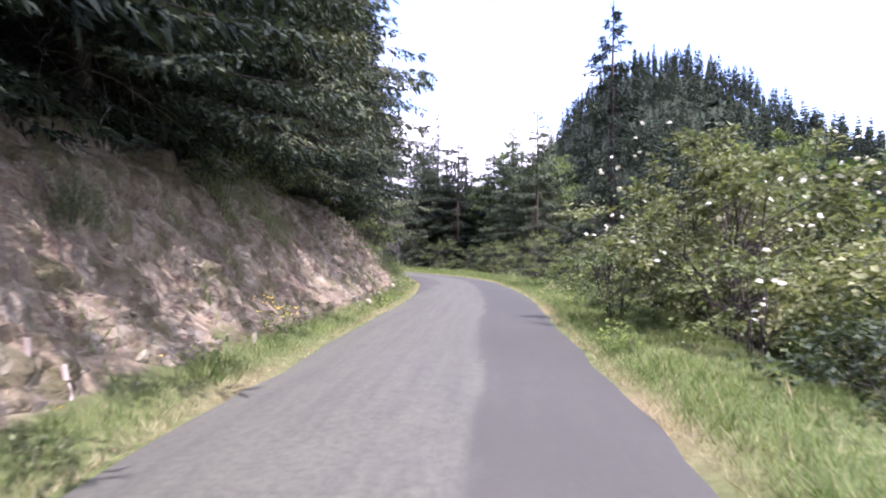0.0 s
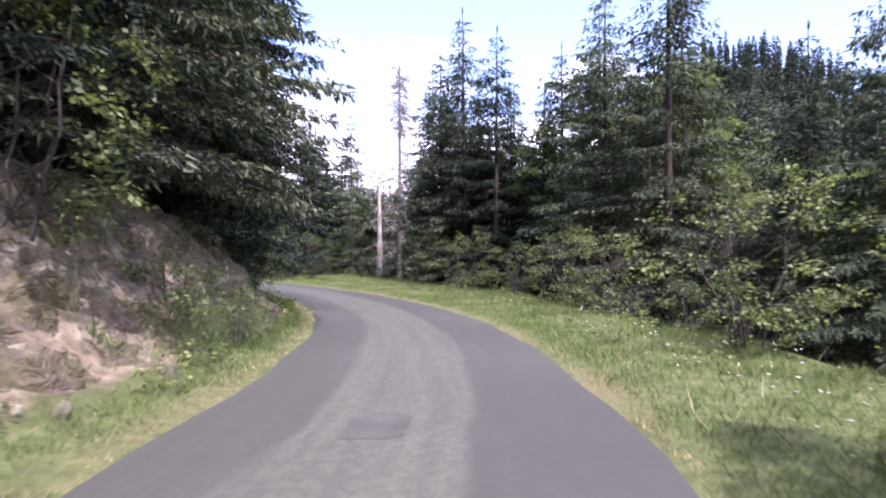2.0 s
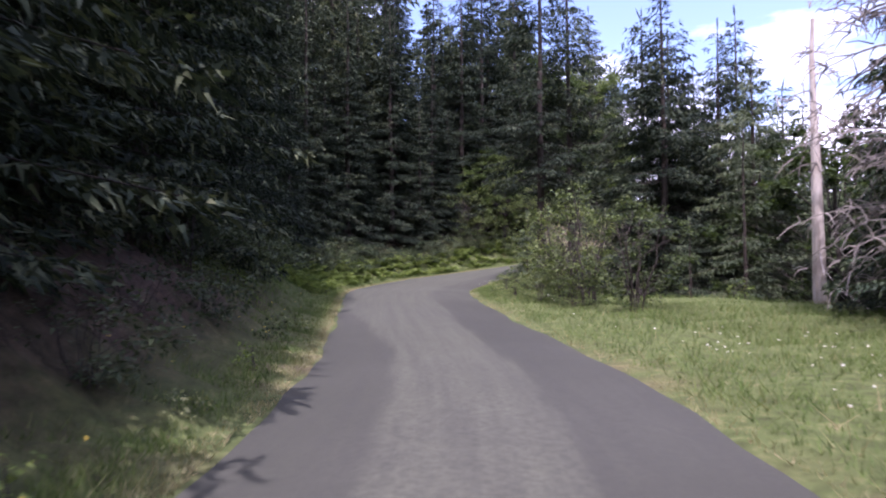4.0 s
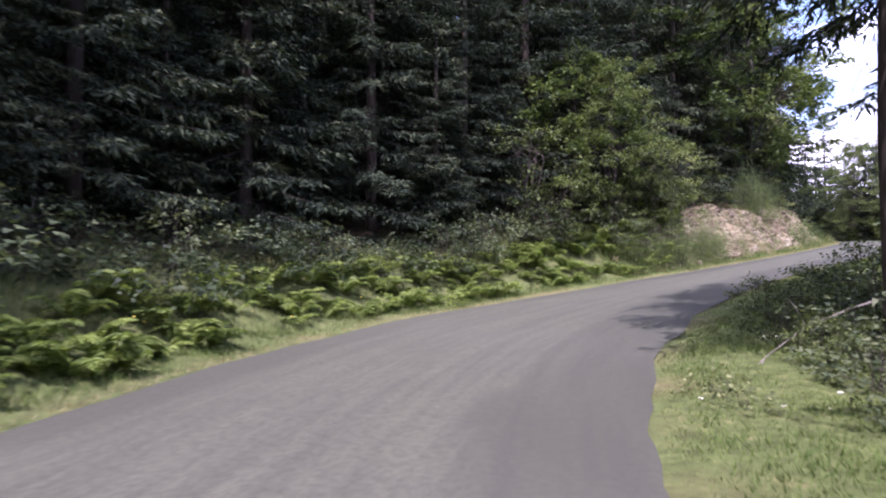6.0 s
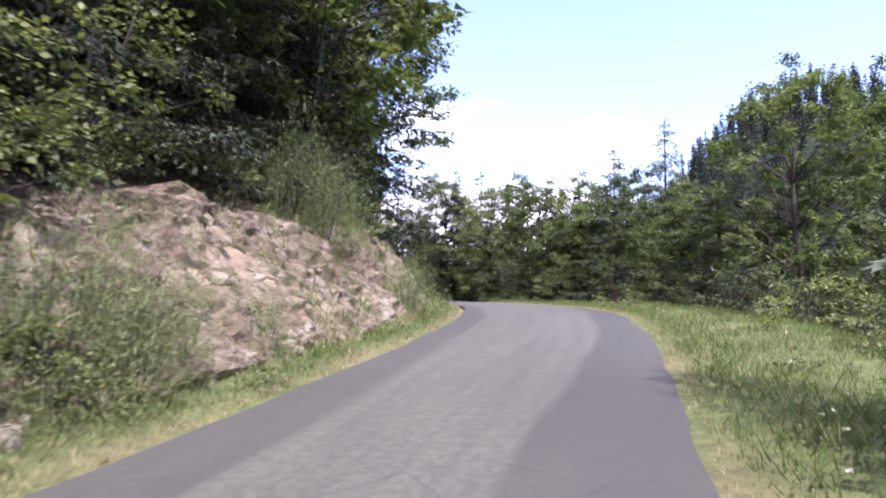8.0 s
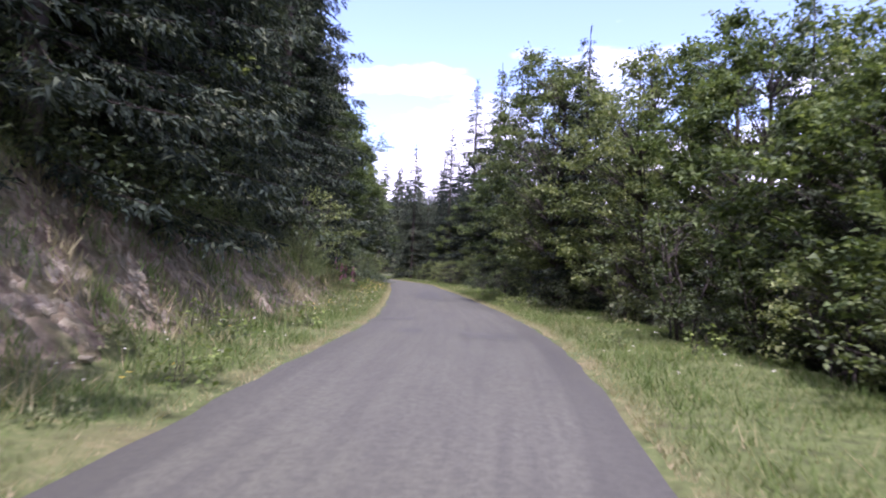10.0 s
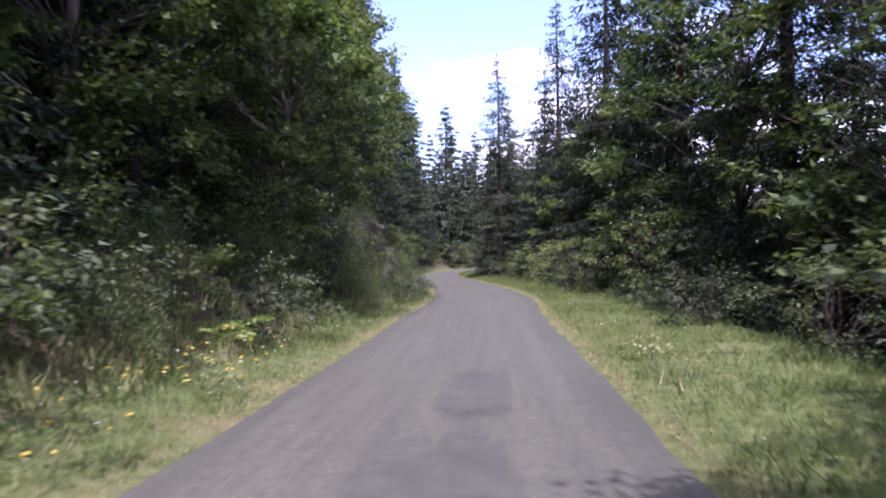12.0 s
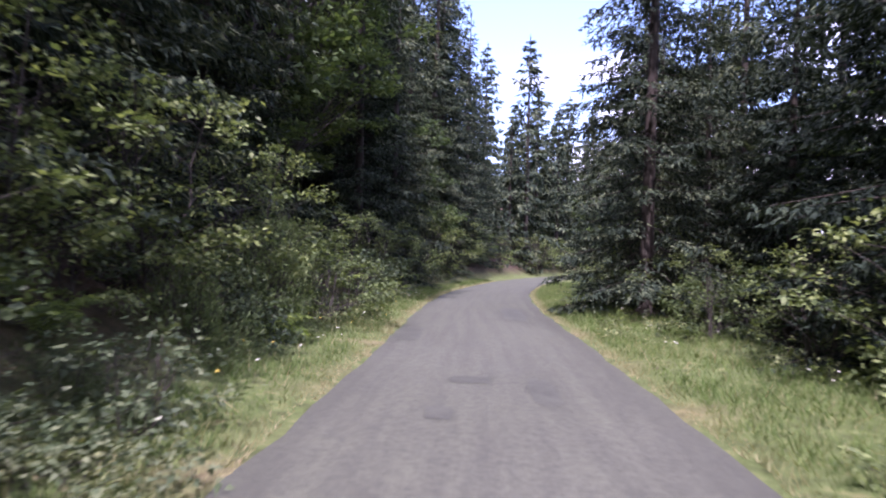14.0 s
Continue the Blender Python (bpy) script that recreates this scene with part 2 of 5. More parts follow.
def rock_material(name, a, b, c):
    k = Nodes(name)
    pos = k.position()
    n1, n2 = k.noise(2.2, 8.0, 0.7, pos), k.noise(16.0, 6.0, 0.7, pos)
    col = k.ramp(k.math("ADD", k.math("MULTIPLY", n1, 0.6), k.math("MULTIPLY", n2, 0.4)), [(0.32, a), (0.5, b), (0.68, c)])
    moss = k.ramp(k.noise(1.5, 5.0, 0.65, pos), [(0.5, (0, 0, 0)), (0.62, (0.85, 0.85, 0.85))])
    col = k.mix(moss, col, (0.075, 0.085, 0.035))
    return k.surface(col, 0.9, k.math("ADD", n1, n2), 0.9, 0.05, spec=0.2)


ASPHALT, PATCH, GROUND, BANK = asphalt_material(), patch_material(), ground_material(), bank_material()
# outcrop rock, its colour lowered to carry the shade of the trees above
ROCK = rock_material("shade_darkened_outcrop_rock", (0.026, 0.021, 0.018), (0.07, 0.058, 0.048), (0.17, 0.142, 0.118))
STONE = rock_material("pale_brown_stone", (0.13, 0.112, 0.072), (0.26, 0.24, 0.158), (0.42, 0.395, 0.275))
WOOD = bark_material("weathered_stake_wood", (0.2, 0.16, 0.12), (0.45, 0.38, 0.3))

# ---- the line of the road ----
ROAD = [
    (-5.3, -59.8, 0.00),
    (-3.3, -34.8, 0.00),
    (-1.8, -14.9, 0.00),
    (-0.6, 0.0, 0.00),
    (-0.1, 6.4, 0.00),
    (0.3, 12.8, 0.00),
    (0.8, 19.6, 0.00),
    (0.9, 26.3, 0.00),
    (0.6, 33.3, 0.00),
    (-0.4, 39.6, 0.00),
    (-2.1, 45.1, 0.00),
    (-5.2, 51.9, 0.03),
    (-8.6, 56.5, 0.13),
    (-12.7, 60.9, 0.25),
    (-19.8, 68.7, 0.45),
    (-23.5, 74.1, 0.51),
    (-25.5, 79.6, 0.80),
    (-25.9, 85.2, 1.21),
    (-25.6, 90.0, 1.66),
    (-24.4, 97.0, 2.36),
    (-23.6, 102.5, 2.90),
    (-23.7, 108.6, 3.38),
    (-26.6, 119.5, 3.81),
    (-29.2, 126.8, 3.81),
    (-32.3, 133.7, 3.81),
    (-35.6, 140.7, 3.81),
    (-38.9, 147.5, 3.81),
    (-42.3, 154.2, 3.81),
    (-45.5, 160.9, 3.81),
    (-49.4, 167.2, 3.81),
    (-55.1, 175.4, 3.81),
    (-60.9, 183.5, 3.81),
    (-66.7, 193.0, 3.81),
    (-74.2, 208.8, 3.81),
    (-80.2, 226.9, 3.81),
    (-86.5, 252.6, 3.81),
    (-92.5, 286.0, 3.81),
    (-98.6, 325.9, 3.81),
]
HALF = 1.85


def smooth_line(points, step=0.5):
    """A Catmull-Rom line through the points, sampled evenly."""
    p = np.array(points, float)
    p = np.vstack([2 * p[0] - p[1], p, 2 * p[-1] - p[-2]])
    u = np.linspace(0, 1, 40, endpoint=False)[:, None]
    out = [0.5 * (2 * b + (c - a) * u + (2 * a - 5 * b + 4 * c - d) * u**2 + (3 * b - a - 3 * c + d) * u**3) for a, b, c, d in zip(p, p[1:], p[2:], p[3:])]
    q = np.vstack(out + [p[-2:-1]])
    far = np.r_[0, np.cumsum(np.linalg.norm(np.diff(q[:, :2], axis=0), axis=1))]
    even = np.arange(0, far[-1], step)
    q = np.stack([np.interp(even, far, q[:, i]) for i in range(3)], 1)
    kernel = np.hanning(15)[1:-1]
    kernel /= kernel.sum()
    for i in range(3):
        q[6:-6, i] = np.convolve(q[:, i], kernel, "valid")
    return q


LINE = smooth_line(ROAD)
WAY = np.gradient(LINE[:, :2], axis=0)
WAY /= np.linalg.norm(WAY, axis=1)[:, None]
LEFT = np.stack([-WAY[:, 1], WAY[:, 0]], 1)
ALONG = np.arange(len(LINE)) * 0.5
ALONG -= ALONG[np.argmin(np.hypot(LINE[:, 0] + 0.6, LINE[:, 1]))]   # zero where the drive begins
S0, S1 = ALONG[0], ALONG[-1]


def on_road(s, d):
    """Places at s metres along and d metres to the left of the middle of the road, at the road's height."""
    s, d = np.broadcast_arrays(np.asarray(s, float), np.asarray(d, float))
    base = [np.interp(s, ALONG, LINE[:, i]) for i in range(3)]
    lx, ly = np.interp(s, ALONG, LEFT[:, 0]), np.interp(s, ALONG, LEFT[:, 1])
    return np.stack([base[0] + lx * d, base[1] + ly * d, base[2]], -1)


def nearest(x, y):
    """How far along and how far to the left of the road's middle the places lie, and the road's height there."""
    x, y = np.ravel(x), np.ravel(y)
    idx = np.empty(len(x), int)
    for a in range(0, len(x), 4000):
        b = slice(a, a + 4000)
        idx[b] = np.argmin((x[b, None] - LINE[None, :, 0]) ** 2 + (y[b, None] - LINE[None, :, 1]) ** 2, axis=1)
    dx, dy = x - LINE[idx, 0], y - LINE[idx, 1]
    d = dx * LEFT[idx, 0] + dy * LEFT[idx, 1]
    s = ALONG[idx] + np.clip(dx * WAY[idx, 0] + dy * WAY[idx, 1], -0.5, 0.5)
    d = np.where(np.abs(d) < 1e-6, 1e-6, d)
    d = np.sign(d) * np.hypot(dx, dy)
    return s, d, np.interp(s, ALONG, LINE[:, 2])


def knots(s, *pairs):
    return np.interp(s, [p[0] for p in pairs], [p[1] for p in pairs])


def half_width(s):
    return HALF + knots(s, (64, 0), (70, 0.15), (75, 0.4), (82, 0.85), (88, 0.9), (93, 0.45), (97, 0.2), (101, 0), (118, -0.05), (150, -0.1), (162, -0.2))


def verge_left(s):
    return knots(s, (0, 1.0), (18, 0.8), (30, 1.1), (50, 0.7), (66, 0.9), (88, 0.9), (98, 0.9), (112, 0.8), (120, 1.3), (130, 1.6), (170, 1.6), (178, 1.2), (190, 1.6), (215, 1.4))


def verge_right(s):
    return knots(s, (0, 1.3), (8, 1.3), (16, 2.2), (30, 2.6), (42, 2.8), (54, 4.0), (58, 5.0), (62, 7.0), (68, 8.8), (72, 4.0), (76, 1.6), (84, 1.6), (100, 2.4), (124, 2.2), (170, 2.4), (215, 2.0))


def bank_height(s):
    return knots(s, (-10, 3.2), (30, 3.0), (42, 2.2), (56, 1.6), (70, 0.7), (92, 0.8), (100, 1.5), (106, 2.0), (113, 1.8), (119, 1.4), (125, 2.6), (138, 2.2), (145, 1.2), (166, 1.3), (171, 2.6), (176, 3.1), (181, 2.6), (185, 1.3), (200, 0.8))


def bank_width(s):
    return bank_height(s) * knots(s, (0, 0.85), (88, 1.0), (100, 0.7), (114, 0.7), (122, 0.9)) + 0.5


def ease(t):
    t = np.clip(t, 0, 1)
    return t * t * (3 - 2 * t)


def waves(x, y, scale, seed=0.0):
    """Cheap smooth unevenness, about -1 to 1."""
    a, b = x / scale + seed, y / scale - seed
    return (np.sin(1.3 * a + 0.7 * np.sin(1.9 * b)) + np.sin(1.7 * b + 0.9 * np.sin(1.1 * a + 1.0)) + 0.6 * np.sin(3.1 * a - 2.3 * b + seed)) / 2.6


def far_hill(x, y):
    """The wooded hill across the valley."""
    return (1 - ease((x - 190) / 130)) * (60 * ease((x - 8) / 125) * ease((y - 130) / 230) + 100 * ease((x - 20) / 150) * ease((y - 300) / 250))


def heights(x, y, full=False):
    """The height of the ground at places in the plan."""
    shape = np.shape(x)
    s, d, z = nearest(x, y)
    x, y = np.ravel(x), np.ravel(y)
    hw = half_width(s)
    e = np.abs(d) - hw
    vl, vr, bh, bw = verge_left(s), verge_right(s), bank_height(s), bank_width(s)
    rough = waves(x, y, 1.1) * 0.10 + waves(x, y, 0.45, 2.0) * 0.05
    over = np.clip(e - vl - bw, 0, None)
    up = 0.05 * ease(e / vl) + bh * ease((e - vl) / bw) + 0.5 * np.minimum(over, 34) + 0.22 * np.clip(over - 34, 0, 90)
    up = up + rough * ease((e - 0.4) / 1.5) + waves(x, y, 7, 4.0) * 0.5 * ease((e - 4) / 6)
    fall = np.clip(e - vr, 0, None)
    down = 0.04 * ease(e / 0.6) - 0.5 * np.minimum(np.maximum(fall - 0.6, 0), 24) * ease(fall / 3) + rough * ease((e - 0.5) / 1.5) * 0.8
    down = down + far_hill(x, y) + waves(x, y, 16, 1.0) * 1.5 * ease((e - 25) / 30)
    h = z + np.where(d > 0, up, down)
    h = np.where(e < 0, z - 0.07 * ease(-e / 0.12) - 0.012, h)
    if full:
        return h.reshape(shape), s.reshape(shape), d.reshape(shape), e.reshape(shape)
    return h.reshape(shape)


# ---- making things ----
def mesh_object(name, verts, faces, material, parent=None, label="", smooth=False):
    me = bpy.data.meshes.new(name)
    me.from_pydata(np.asarray(verts).tolist(), [], faces if isinstance(faces, list) else faces.tolist())
    me.materials.append(material)
    if smooth:
        me.polygons.foreach_set("use_smooth", [True] * len(me.polygons))
    ob = new(name, me)
    if parent is not None:
        ob.parent = parent
    if label:
        tagged(ob, label)
    return ob


def give(ob, **values):
    """Point attributes on a mesh, one number a vertex."""
    for name, v in values.items():
        ob.data.attributes.new(name, "FLOAT", "POINT").data.foreach_set("value", np.asarray(v, np.float32).ravel())
    return ob


def grid_faces(rows, cols):
    a = np.arange(rows * cols).reshape(rows, cols)
    return np.stack([a[:-1, :-1], a[:-1, 1:], a[1:, 1:], a[1:, :-1]], -1).reshape(-1, 4)


def unit(v):
    return v / np.maximum(np.linalg.norm(v, axis=-1, keepdims=True), 1e-9)


class Cloud:
    """Gathers leaf-shaped quads and tubes into one mesh."""

    def __init__(self, rng):
        self.rng, self.v, self.f, self.n = rng, [], [], 0

    def kites(self, base, way, length, width, droop=0.15, wide_at=0.42, tri=False):
        base, way = np.asarray(base, float), unit(np.asarray(way, float))
        m = len(base)
        length, width = np.broadcast_to(length, m)[:, None], np.broadcast_to(width, m)[:, None]
        side = unit(np.cross(way, self.rng.normal(size=(m, 3)) * 0.55 + (0, 0, 1.0)))
        mid = base + way * length * wide_at
        tip = base + way * length
        tip[:, 2] -= droop * length[:, 0]
        if tri:
            self.v.append(np.stack([base + side * width / 2, base - side * width / 2, tip], 1).reshape(-1, 3))
            self.f += (np.arange(m * 3).reshape(m, 3) + self.n).tolist()
            self.n += m * 3
            return self
        quads = np.stack([base, mid + side * width / 2, tip, mid - side * width / 2], 1)
        self.v.append(quads.reshape(-1, 3))
        self.f += (np.arange(m * 4).reshape(m, 4) + self.n).tolist()
        self.n += m * 4
        return self

    def tube(self, points, radii, sides=6):
        p, r = np.asarray(points, float), np.asarray(radii, float)
        d = unit(np.gradient(p, axis=0))
        ref = np.array([0, 0, 1.0]) if abs(d[0, 2]) < 0.9 else np.array([1.0, 0, 0])
        u = unit(np.cross(d, ref))
        w = np.cross(d, u)
        a = np.linspace(0, 2 * np.pi, sides, endpoint=False)
        ring = p[:, None] + r[:, None, None] * (u[:, None] * np.cos(a)[None, :, None] + w[:, None] * np.sin(a)[None, :, None])
        self.v.append(ring.reshape(-1, 3))
        i = np.arange(len(p) * sides).reshape(len(p), sides)
        f = np.stack([i[:-1], np.roll(i[:-1], -1, 1), np.roll(i[1:], -1, 1), i[1:]], -1).reshape(-1, 4)
        self.f += (f + self.n).tolist()
        self.n += len(p) * sides
        return self

    def make(self, name, material, parent=None, label="", smooth=False):
        return mesh_object(name, np.vstack(self.v), self.f, material, parent, label, smooth)


def plant(name, label, category, group=""):
    root = new(name)
    root.empty_display_size = 0.3
    return tagged(root, label, category, group)


def spruce(seed, tall, reach, bare, fine_to=0.0, step=0.5, gap=0.2, width=0.15, label="", material=None, fill=6, name="spruce", dead=0):
    """A spruce: tapered trunk, whorls of drooping boughs that thin out towards the top. Each bough is a spine with side twigs
    and hanging twigs, all hung with sprays of needles; up to the height fine_to the sprays are small and many."""
    rng = np.random.default_rng(seed)
    root = plant(name, label, "tree", "forest spruces")
    zs = np.linspace(-0.6, tall, 12)
    wob = np.cumsum(rng.normal(0, 0.02, (12, 2)), axis=0)
    thick = 0.0105 * tall * np.clip(1 - zs / tall, 0, 1) ** 0.8 + 0.015
    wood, crown = Cloud(rng).tube(np.c_[wob, zs], thick, 8), Cloud(rng)
    up = np.array([0, 0, 1.0])
    for _ in range(dead):
        a, long, h = rng.uniform(0, 2 * np.pi), rng.uniform(0.6, 2.2), rng.uniform(0.8, bare + 2.5)
        k = np.linspace(0, 1, 5)[:, None]
        p = np.array([np.cos(a), np.sin(a), -0.25]) * long * k + up * (h - 0.45 * long * k**2) + rng.normal(0, 0.04, (5, 3)) * k
        snag = Cloud(rng).tube(p, 0.014 * (1.1 - k[:, 0]), 3)
        for j in range(9):
            at = p[rng.integers(1, 5)]
            w = unit(np.array([np.cos(a), np.sin(a), -0.7]) + rng.normal(0, 0.6, 3)) * rng.uniform(0.2, 0.6)
            snag.tube(np.array([at, at + w * 0.5, at + w - up * 0.1]), [0.006, 0.005, 0.002], 3)
        snag.make("dead_branch", GREY_BARK, root, "pale dead branch below the crown")

    def sprays(base, way, twig, count, size, wide, hang, tri):
        m = len(base)
        for j in range(count):
            k = (j + rng.uniform(0.3, 1.0, m)) / count
            at = base + way * (twig * k)[:, None] - up * (0.22 * twig * k**2)[:, None] + rng.normal(0, 0.02, (m, 3))
            turn = way * 0.9 + rng.normal(0, 0.34, (m, 3)) * (1, 1, 0.7) - up * hang
            crown.kites(at, turn, size * rng.uniform(0.65, 1.35, m), wide * rng.uniform(0.7, 1.3, m), 0.1, 0.45, tri=tri)

    big = 0.5 * gap + 0.12
    z = bare
    while z < tall - 0.25:
        t = (z - bare) / (tall - bare)
        close = z < fine_to
        full = reach * (1 - t) ** 0.75 * (0.8 + 0.2 * min(1, (t + 0.02) / 0.12)) + 0.12
        for _ in range(fill if t < 0.85 else 4):
            a, long = rng.uniform(0, 2 * np.pi), full * rng.uniform(0.55, 1.12)
            sag = 0.45 * (1 - t) + 0.05 + rng.normal(0, 0.1)
            out = np.array([np.cos(a), np.sin(a), 0])
            across = np.array([-np.sin(a), np.cos(a), 0])
            z0, bend = z + rng.normal(0, 0.1), rng.normal(0, 0.12)
            spine = lambda q: out * (long * q)[:, None] + across * (bend * long * q**2)[:, None] + up * (z0 - sag * long * q + 0.36 * sag * long * q**2.4)[:, None]
            if long > 0.9 and gap < 0.4 and z < 9:
                k = np.linspace(0, 0.92, 3)
                wood.tube(spine(k), 0.004 + 0.005 * long * (1 - k), 3)
            n = max(3, int(long / (0.17 if close else gap)))
            u = (np.arange(n) + rng.uniform(0.1, 0.9, n)) / n
            u = u[u > (0.25 if close else 0.1)]
            base = spine(u)
            m = len(u)
            if not m:
                continue
            small = min(1.0, 0.58 + 0.28 * long)
            twig = np.minimum(0.34 * long, 0.62) * (1.05 - 0.72 * u) * rng.uniform(0.6, 1.3, m) + 0.10
            for sgn in (-1, 1):
                way = unit(out * rng.uniform(0.4, 1.0, m)[:, None] + across * sgn + up * rng.normal(-0.22, 0.16, m)[:, None])
                if close:
                    sprays(base, way, twig, 9, 0.145, 0.058, 0.1, True)
                else:
                    sprays(base, way, twig, 1 if gap > 1 else 3, big * 1.05 * small, (0.55 if gap > 1 else 0.36) * width * small, 0.15, True)
            hang = unit(out * 0.7 + rng.normal(0, 0.3, (m, 3)) - up * 0.8)
            if close:
                sprays(base, hang, twig * 0.55, 4, 0.14, 0.05, 0.25, True)
            else:
                sprays(base, hang, twig * 0.6, 1, big * 1.1 * small, 0.36 * width * small, 0.25, True)
        z += step * rng.uniform(0.75, 1.25) * (0.65 + 0.35 * (1 - t))
    crown.kites(np.array([[wob[-1, 0], wob[-1, 1], tall - 0.3]] * 3), rng.normal(0, 0.12, (3, 3)) + up, 0.7, 0.08, 0.0)
    wood.make("trunk", BARK, root, smooth=True)
    crown.make("crown", material or SPRUCE, root)
    return root


def broadleaf(seed, tall, reach, bare, tips=60, leaves=90, leaf=0.13, clump=0.5, label="", material=None, name="broadleaf_tree", stems=1, lean=0.0, thick=0.014, sag=0.15, tri=False):
    """A broadleaved tree or shrub: stem or stems, limbs to many tips, flat sprays of leaves along the end of each limb."""
    rng = np.random.default_rng(seed)
    root = plant(name, label, "tree" if stems == 1 else "shrub", "broadleaved trees" if stems == 1 else "roadside shrubs")
    wood, crown = Cloud(rng), Cloud(rng)
    tops = []
    for j in range(stems):
        a = rng.uniform(0, 2 * np.pi)
        spread = 0.0 if stems == 1 else rng.uniform(0.15, 0.55) * reach
        top = np.array([np.cos(a) * spread + lean, np.sin(a) * spread, tall * (0.9 if stems == 1 else rng.uniform(0.6, 0.95))])
        k = np.linspace(0, 1, 7)[:, None]
        start = np.array([np.cos(a), np.sin(a), 0]) * (0.0 if stems == 1 else 0.12)
        line = start * (1 - k) + top * k + np.c_[rng.normal(0, 0.02 * tall, (7, 2)) * k * (1 - k) * 3, np.zeros(7)]
        line[0, 2] = -0.5
        wood.tube(line, thick * tall * (1 - 0.85 * k[:, 0]) / math.sqrt(stems) + 0.004 * min(tall, 2), 7)
        tops.append(line)
    lobes = rng.uniform(0, 6.28, 4)
    for j in range(tips):
        v = unit(rng.normal(size=3))
        r = rng.uniform(0.35, 1.0) ** 0.45
        hz = bare + (tall - bare) * (0.5 + 0.5 * v[2] * r)
        rel = (hz - bare) / (tall - bare)
        side = math.atan2(v[1], v[0])
        lump = 1 + 0.16 * math.sin(2 * side + lobes[0] + 5 * rel) + 0.14 * math.sin(3 * side + lobes[1] - 7 * rel) + 0.08 * math.sin(7 * side + lobes[2])
        girth = reach * lump * (0.55 + 0.75 * math.sin(math.pi * min(1, 0.15 + 0.72 * (1 - rel)))) / 1.25
        tip = np.array([v[0] * r * girth + lean * rel, v[1] * r * girth, hz])
        line = tops[rng.integers(len(tops))]
        src = line[np.argmin(np.abs(line[:, 2] - (tip[2] - 0.35 * np.hypot(tip[0], tip[1]) - 0.1 * tall)))]
        k = np.linspace(0, 1, 4)[:, None]
        limb = src * (1 - k) + tip * k + np.array([0, 0, 1]) * (k * (1 - k)) * 0.25 * np.linalg.norm(tip - src)
        wood.tube(limb, 0.002 * tall * (1 - 0.8 * k[:, 0]) + 0.0015 * min(tall, 2), 3)
        m = int(leaves * rng.uniform(0.5, 1.4))
        # a few twigs leave the limb's end, each with its own flat spray of leaves
        count = 5
        out = unit(tip - src) * 0.7 + rng.normal(size=(count, 3)) * (0.7, 0.7, 0.35)
        ends = tip + unit(out) * clump * rng.uniform(0.7, 2.0, (count, 1))
        which = rng.integers(count, size=m)
        along = rng.uniform(0.1, 1.0, m)[:, None]
        spot = tip * (1 - along) + ends[which] * along + rng.normal(size=(m, 3)) * clump * np.array([0.38, 0.38, 0.16])
        way = unit(ends[which] - tip) * 0.6 + rng.normal(size=(m, 3)) * (0.7, 0.7, 0.3) + np.array([0, 0, -0.15])
        size = leaf * rng.uniform(0.6, 1.35, m)
        crown.kites(spot, way, size * 1.3, size * 0.85, sag, 0.45, tri=tri)
    wood.make("trunk" if stems == 1 else "woody_frame", LEAF_BARK, root, smooth=True)
    crown.make("crown", material or LEAF, root)
    return root


def put(source, x, y, scale=1.0, turn=0.0, sink=0.0, tall=1.0):
    """A copy of a thing on the ground at x, y."""
    z = float(heights(np.array([x]), np.array([y]))[0]) - sink
    ob = copy_thing(source, pose(x, y, z, 0, 0, turn))
    ob.scale = (scale, scale, scale * tall)
    return ob


def stand(name, kinds, spots, label, sizes=(0.85, 1.15), crowns_only=False):
    """Many trees of a deep wood joined into one object: copies of the kinds' meshes at the spots."""
    r = np.random.default_rng(len(spots))
    xy = np.array(spots)
    z = heights(xy[:, 0], xy[:, 1]) - 0.2
    v, f, mats, slots, n = [], [], [], [], 0
    for (x, y), h in zip(xy, z):
        kind = kinds[r.integers(len(kinds))]
        a, size, tall = r.uniform(0, 6.28), r.uniform(*sizes), r.uniform(0.92, 1.12)
        turn = np.array([[math.cos(a), -math.sin(a), 0], [math.sin(a), math.cos(a), 0], [0, 0, tall]]) * size
        for part in kind.children:
            if crowns_only and part.name.startswith("trunk"):
                continue
            me = part.data
            co = np.empty(len(me.vertices) * 3, np.float32)
            me.vertices.foreach_get("co", co)
            v.append(co.reshape(-1, 3) @ turn.T + (x, y, h))
            if me.materials[0] not in mats:
                mats.append(me.materials[0])
            slot = mats.index(me.materials[0])
            for p in me.polygons:
                f.append([i + n for i in p.vertices])
            slots += [slot] * len(me.polygons)
            n += len(me.vertices)
    ob = mesh_object(name, np.vstack(v), f, mats[0])
    for m in mats[1:]:
        ob.data.materials.append(m)
    ob.data.polygons.foreach_set("material_index", slots)
    return tagged(ob, label, "forest", kind="stuff")


# ---- ground ----
def spaced(lo, hi, a, b, fine, coarse):
    """Coordinates that are fine between a and b and grow coarser outside."""
    inner = np.arange(a, b, fine)
    def grow(start, stop):
        out, step, p = [], fine * 1.5, start
        while abs(p) < abs(stop):
            p += math.copysign(step, stop - start)
            out.append(p)
            step = min(step * 1.25, coarse)
        return out
    return np.array(sorted(grow(a, lo)) + list(inner) + grow(b, hi))


